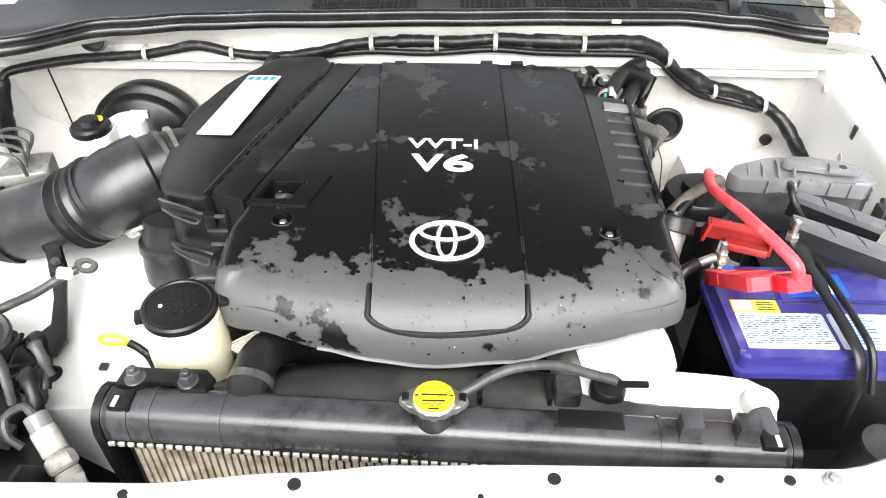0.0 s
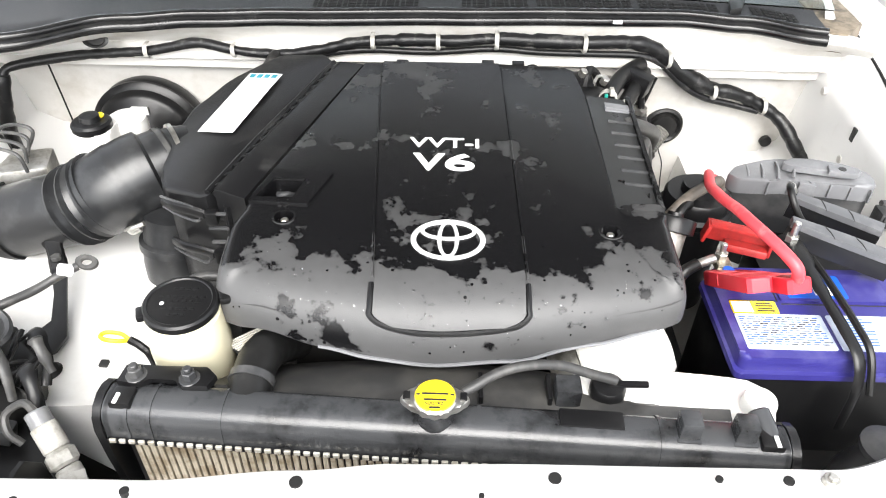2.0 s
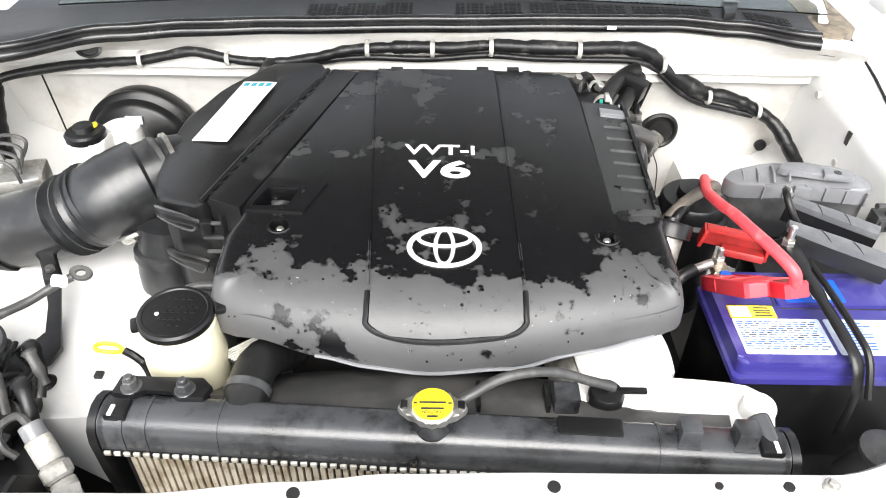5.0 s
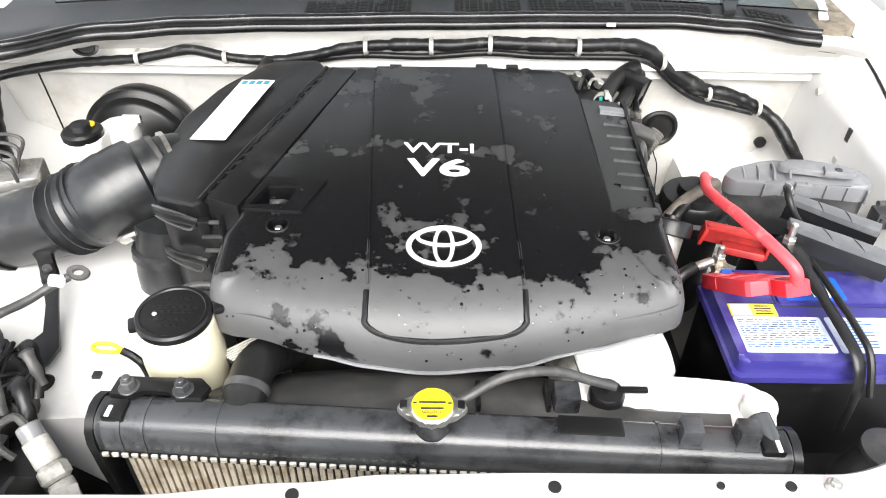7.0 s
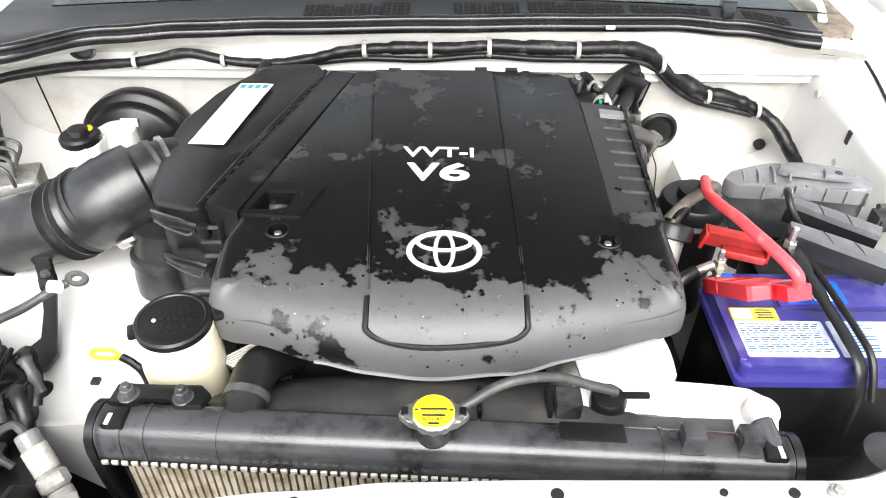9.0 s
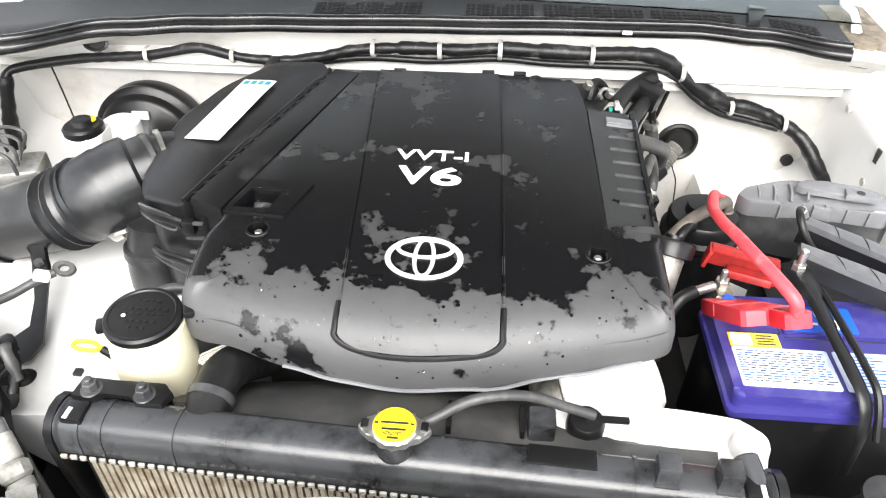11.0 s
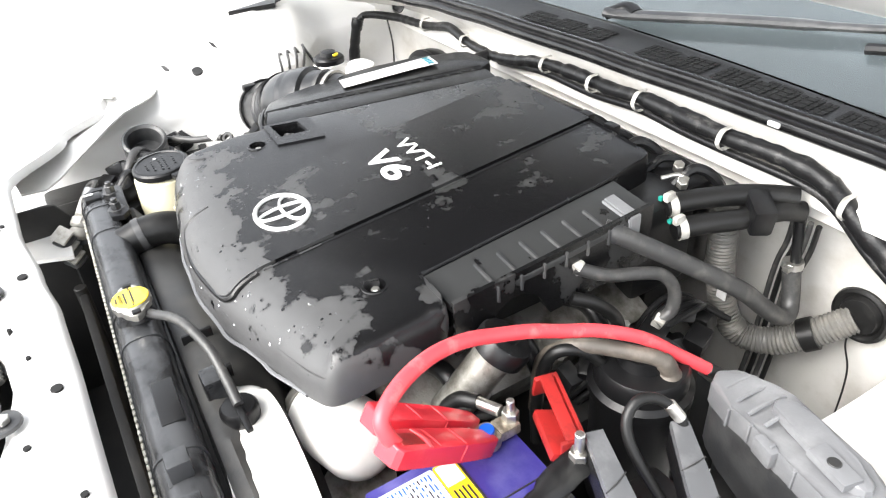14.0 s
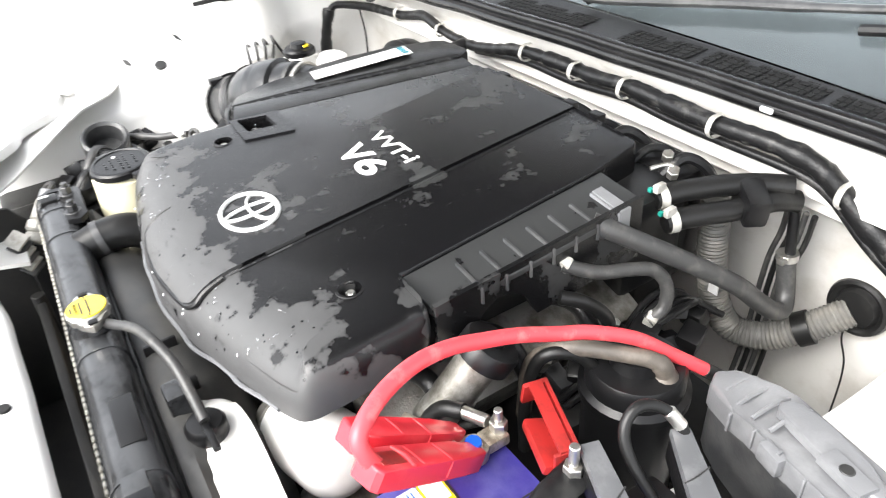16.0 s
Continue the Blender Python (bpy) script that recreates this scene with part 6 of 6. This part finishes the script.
g = B()
sheet(g, rows, 0.003)
cowl = solo("cowl_panel", g, M_COWL, "dark grey plastic cowl panel with air grilles", "cowl", kind="structure")
slot = B()
box(slot, (0, 0, 0), (0.0072, 0.0105, 0.0012), 0.0, seg=1)
s0 = part("grille_slot", slot, M_HOLE, cowl, "black grille opening", loc=(0, 0, 0))
places = []
for x0, x1, nrow in ((-0.255, -0.05, 4), (0.03, 0.16, 4), (0.175, 0.36, 4), (0.375, 0.53, 4), (0.585, 0.66, 3)):
    n = int((x1 - x0) / 0.0092)
    for i in range(n):
        for j in range(nrow):
            x = x0 + i * 0.0092 + (0.002 if (i // 2) % 2 else 0)
            if len(places) < 298 and not (j == 3 and i % 8 > 5):
                places.append((x, seal_y(x) + 0.022 + 0.0128 * j, 0.9945 + 0.0006 * j))
copies(s0, places)
g = B()
prism(g, [(0.535, 1.26), (0.56, 1.27), (0.585, 1.33), (0.555, 1.345)], 0.985, 1.004, 0.004)
solo("wiper_pivot_cap", g, M_RUBBER, "black rubber cap on the cowl", "cap")
M_RECESS = mat("dusty_recess", (0.2, 0.165, 0.12), 0.7, dirt=(0.06, 0.048, 0.035), dirt_scale=30, dirt_lo=0.42, dirt_hi=0.62, grain=0.4, grain_scale=200)
hw = thing("hinge_well", (0.75, 1.32, 0.95), "dusty brown hinge well beside the cowl with pale hinge arm", "hinge well")
g = B()
prism(g, [(0.712, 1.215), (0.742, 1.205), (0.792, 1.26), (0.80, 1.42), (0.712, 1.42)], 0.945, 0.982, 0.004)
part("recess", g, M_RECESS, hw)
g = B()
tube(g, [(0.735, 1.275, 0.985), (0.742, 1.32, 1.0), (0.735, 1.35, 1.004), (0.752, 1.40, 1.0)], 0.009, 8, 5, flat=0.5, lump=0.2)
part("hinge_arm", g, M_PRIMER, hw, "off-white painted hinge arm")
rows = []
for t in [i / 10 for i in range(11)]:
    rows.append([(x * (1 - 0.1 * t), glass_y(x) + 0.78 * t, 1.000 + 0.50 * t) for x in [-0.74 + 0.04 * i for i in range(38)]])
g = B()
sheet(g, rows, 0.005)
ws = solo("windscreen", g, M_GLASS, "clear sloping windscreen glass", "windscreen", kind="structure", angle=60)
ws.visible_shadow = False
rows = [[(x, glass_y(x) + 0.01, 0.975) for x in xs], [(x, 1.60, 0.99) for x in xs], [(x, 2.1, 0.98) for x in xs], [(x, 2.2, 0.6) for x in xs]]
g = B()
sheet(g, rows, 0.01)
solo("dashboard", g, M_DASH, "dark grey dashboard top behind the glass", "dashboard", kind="structure", angle=60)
for route, arm in (([(-0.11, 1.336), (-0.05, 1.352), (0.145, 1.39), (0.32, 1.415), (0.58, 1.45)], True), ([(-0.62, 1.40), (-0.5, 1.43), (-0.35, 1.465), (-0.2, 1.50), (0.0, 1.54)], False)):
    wp = thing("wiper", (*route[0], 1.01), "windscreen wiper with black blade and grey arm", "wiper", "wipers")

    def on_glass(x, y, h):
        t = max(0, (y - glass_y(x)) / 0.78)
        return Vector((x, y, 1.003 + 0.50 * t + h))
    g = B()
    if arm:
        tube(g, [on_glass(x, y, 0.016) for x, y in route], [0.015, 0.015, 0.0135, 0.010, 0.006], 10, 4, flat=0.6)
        part("arm", g, M_DGREY, wp)
        g = B()
        tube(g, [on_glass(x + 0.01, y - 0.02, 0.008) for x, y in route[3:]], 0.008, 8, 3)
        part("blade", g, M_BLACK, wp)
        g = B()
        tube(g, [on_glass(*route[0], 0.012), on_glass(-0.08, 1.357, 0.019), on_glass(*route[1], 0.017)], 0.0145, 12, 4, flat=0.7)
        part("arm_head", g, M_BLACK, wp)
    else:
        tube(g, [on_glass(x, y, 0.018) for x, y in route], 0.007, 8, 4, flat=0.7)
        part("arm", g, M_BLACK, wp)
        g = B()
        tube(g, [on_glass(x, y + 0.008, 0.007) for x, y in route], 0.006, 8, 3)
        part("blade", g, M_BLACK, wp)

# ---- raised bonnet with its stay ----
bn = thing("bonnet", (0, 1.3, 1.13), "white bonnet propped open, dark insulation pad inside", "bonnet")
HB = Matrix.Translation((0, 1.305, 1.135)) @ pose(0, 0, 0, 141, 0, 0)
g = B()
prism(g, rounded(-0.78, 0.0, 0.78, 1.08, 0.06), -0.012, 0.012, 0.006, HB)
part("skin", g, M_WHITE, bn)
g = B()
prism(g, rounded(-0.60, 0.15, 0.60, 0.96, 0.06), 0.014, 0.028, 0.006, HB)
prism(g, rounded(-0.60, 0.15, 0.60, 0.96, 0.06), -0.028, -0.014, 0.006, HB)
part("insulation_pad", g, M_PAD, bn)
g = B()
tube(g, [(-0.64, 0.30, 0.79), (-0.64, 0.40, 1.06), (-0.64, 0.62, 1.66)], 0.004, 8, 2)
solo("bonnet_stay", g, M_DGREY, "thin dark steel bonnet prop rod", "prop rod")

# ---- front corner ----
hk = thing("ground_cable", (-0.55, 0.70, 0.78), "dark cable with ring end and tied white tag", "cable")
g = B()
tube(g, [(-0.66, 0.61, 0.78), (-0.618, 0.639, 0.79), (-0.588, 0.669, 0.79), (-0.56, 0.695, 0.797), (-0.54, 0.713, 0.80)], 0.007, 10, 6, lump=0.1)
part("cable", g, M_HOSE, hk)
g = B()
lathe(g, (-0.53, 0.722, 0.80), (0.2, -0.5, 1), [(0.008, -0.004), (0.016, -0.004), (0.017, 0.0), (0.016, 0.004), (0.008, 0.004), (0.008, -0.004)], 20, 0.7)
part("ring", g, M_HOSE, hk)
g = B()
box(g, (-0.552, 0.70, 0.803), (0.022, 0.016, 0.014), 0.004, pose(0, 0, 0, 20, 30, 30))
part("tag", g, M_LETTER, hk)
sp = thing("bracket_fork", (-0.56, 0.68, 0.66), "black forked steel bracket on the apron", "bracket")
g = B()
prism(g, [(-0.625, 0.77), (-0.60, 0.775), (-0.588, 0.73), (-0.563, 0.66), (-0.567, 0.63), (-0.592, 0.605), (-0.602, 0.61), (-0.585, 0.632), (-0.592, 0.648), (-0.612, 0.642), (-0.622, 0.65), (-0.60, 0.69), (-0.607, 0.73)], lambda x, y: 0.70 + 0.5 * max(0, y - 0.69), lambda x, y: 0.706 + 0.5 * max(0, y - 0.69), 0.001)
part("fork", g, M_BLACK, sp)
g = B()
tube(g, [(-0.612, 0.77, 0.738), (-0.622, 0.79, 0.75), (-0.64, 0.825, 0.765), (-0.65, 0.87, 0.78)], [0.014, 0.013, 0.017, 0.02], 8, 4, flat=0.5)
part("upper_arm", g, M_BLACK, sp)
for px, py, pz in ((-0.618, 0.782, 0.752), (-0.638, 0.818, 0.771)):
    g = B()
    cylinder(g, (px, py, pz), (px, py, pz + 0.008), 0.008, 6)
    part("bolt", g, M_HOSE, sp)
# Added dark bar, standing in for the shadow under the duct.
g = B()
box(g, (-0.60, 0.90, 0.76), (0.22, 0.05, 0.03), 0.006, pose(0, 0, 0, 10, 0, 12))
part("duct_shade_bar", g, M_DGREY, sp)
g = B()
lathe(g, (-0.578, 0.612, 0.676), (0, 0, 1), [(0.0, 0), (0.017, 0), (0.019, 0.004), (0.014, 0.008), (0.008, 0.008), (0.007, 0.013), (0, 0.013)], 20)
solo("rubber_mount", g, M_RUBBER, "round black rubber mount with bolt", "mount")
hl = thing("headlamp_back", (-0.58, 0.48, 0.6), "black headlamp housing with wires", "headlamp")
g = B()
prism(g, chaikin([(-0.80, 0.36), (-0.45, 0.36), (-0.44, 0.43), (-0.50, 0.49), (-0.55, 0.52), (-0.565, 0.59), (-0.62, 0.655), (-0.70, 0.70), (-0.84, 0.72)], 1), 0.55, 0.715, 0.012)
part("housing", g, M_BLACK, hl)
for p, r in (((-0.57, 0.50, 0.735), 0.03), ((-0.64, 0.56, 0.735), 0.035)):
    g = B()
    lathe(g, p, (0.2, 0.1, 1), [(r, -0.01), (r, 0.012), (r * 0.8, 0.02), (0, 0.022)], 20)
    part("cap", g, M_RUBBER, hl)
for k in range(5):
    o = k * 0.012
    g = B()
    tube(g, [(-0.66 + o, 0.64, 0.735), (-0.63 + o, 0.59 - o, 0.752 + 0.01 * (k % 2)), (-0.60 + o, 0.53 + o, 0.748), (-0.575, 0.46 + o, 0.735)], 0.004, 8)
    part("wire", g, M_TAPE, hl)

for k in range(9):
    g = B()
    px, py = -0.55 - 0.02 * (k % 3) - 0.015 * k, 0.46 + 0.025 * k
    box(g, (px, py, 0.742 + 0.008 * (k % 4)), (0.034, 0.022 + 0.006 * (k % 3), 0.03), 0.004, pose(0, 0, 0, 25 * math.sin(k * 2.1), 20 * math.cos(k * 1.7), 37 * k))
    part("connector", g, M_BLACK if k % 3 else M_DGREY, hl)
g = B()
lathe(g, (-0.632, 0.576, 0.775), (0.45, 0.0, 1), [(0.03, -0.05), (0.042, -0.02), (0.044, 0.035), (0.039, 0.039), (0.034, 0.034), (0.032, 0.0), (0.0, 0.0)], 28)
part("boot", g, M_DGREY, hl, "round rubber lamp boot")
for k, pts in enumerate(([(-0.60, 0.62, 0.74), (-0.56, 0.60, 0.775), (-0.535, 0.57, 0.76), (-0.53, 0.54, 0.735)], [(-0.57, 0.60, 0.745), (-0.548, 0.58, 0.78), (-0.525, 0.555, 0.745)], [(-0.56, 0.53, 0.75), (-0.53, 0.52, 0.79), (-0.51, 0.49, 0.77), (-0.505, 0.47, 0.735)], [(-0.62, 0.60, 0.76), (-0.60, 0.56, 0.80), (-0.565, 0.53, 0.79), (-0.55, 0.50, 0.75)])):
    g = B()
    tube(g, pts, [0.006, 0.010, 0.008, 0.006], 8, 5, flat=0.4, lump=0.3)
    part("strap", g, M_HOSE if k % 2 else M_BLACK, hl)
bs = thing("bulb_socket", (-0.46, 0.43, 0.74), "grey-white bulb socket plug on a looped wire", "bulb socket")
g = B()
cylinder(g, (-0.452, 0.42, 0.763), (-0.472, 0.440, 0.785), 0.0155, 20, 0.002)
cylinder(g, (-0.44, 0.407, 0.75), (-0.452, 0.42, 0.763), 0.0185, 8, 0.004)
cylinder(g, (-0.43, 0.397, 0.738), (-0.44, 0.407, 0.75), 0.015, 20, 0.003)
part("socket", g, M_CLIP, bs)
g = B()
cylinder(g, (-0.470, 0.438, 0.783), (-0.482, 0.451, 0.797), 0.014, 16, 0.002)
part("plug", g, M_GREY, bs)
g = B()
tube(g, [(-0.482, 0.45, 0.795), (-0.50, 0.46, 0.80), (-0.52, 0.45, 0.79), (-0.515, 0.435, 0.775), (-0.50, 0.43, 0.76)], 0.005, 8)
part("wire", g, M_HOSE, bs)
for k in range(6):
    g = B()
    box(g, (-0.425 + 0.002 * k, 0.382 - 0.001 * k, 0.70 + 0.012 * k), (0.03, 0.03, 0.006), 0.002, pose(0, 0, 0, 25, 20, 40))
    part("fin", g, M_CLIP if k % 2 else M_DGREY, bs)
wb = thing("washer_neck", (0.56, 0.46, 0.6), "grey washer bottle neck with cap", "washer bottle")
g = B()
lathe(g, (0.565, 0.462, 0.62), (0, 0, 1), [(0.045, 0), (0.045, 0.06), (0.03, 0.11), (0.028, 0.125), (0, 0.125)], 24)
part("neck", g, M_HOSE, wb)
g = B()
lathe(g, (0.565, 0.462, 0.742), (0, 0, 1), [(0.03, 0), (0.033, 0.004), (0.033, 0.012), (0.02, 0.016), (0, 0.016)], 24)
part("cap", g, M_DGREY, wb)

# small bent bracket on the wing edge
wk = thing("wing_bracket", (-0.76, 0.48, 0.83), "grey bent steel bracket on the white wing edge", "bracket")
for x, y, a, w in ((-0.71, 0.44, 30, 0.03), (-0.775, 0.495, 45, 0.06), (-0.825, 0.545, 40, 0.045)):
    g = B()
    prism(g, chaikin([(-w / 2, -0.014), (w / 2, -0.010), (w / 2, 0.012), (0.0, 0.016), (-w / 2, 0.010)], 1), 0, 0.003, 0.0008, Matrix.Translation((x, y, flange_z(y) + 0.018)) @ pose(0, 0, 0, -12, 8, a))
    part("plate", g, M_CLIP, wk)
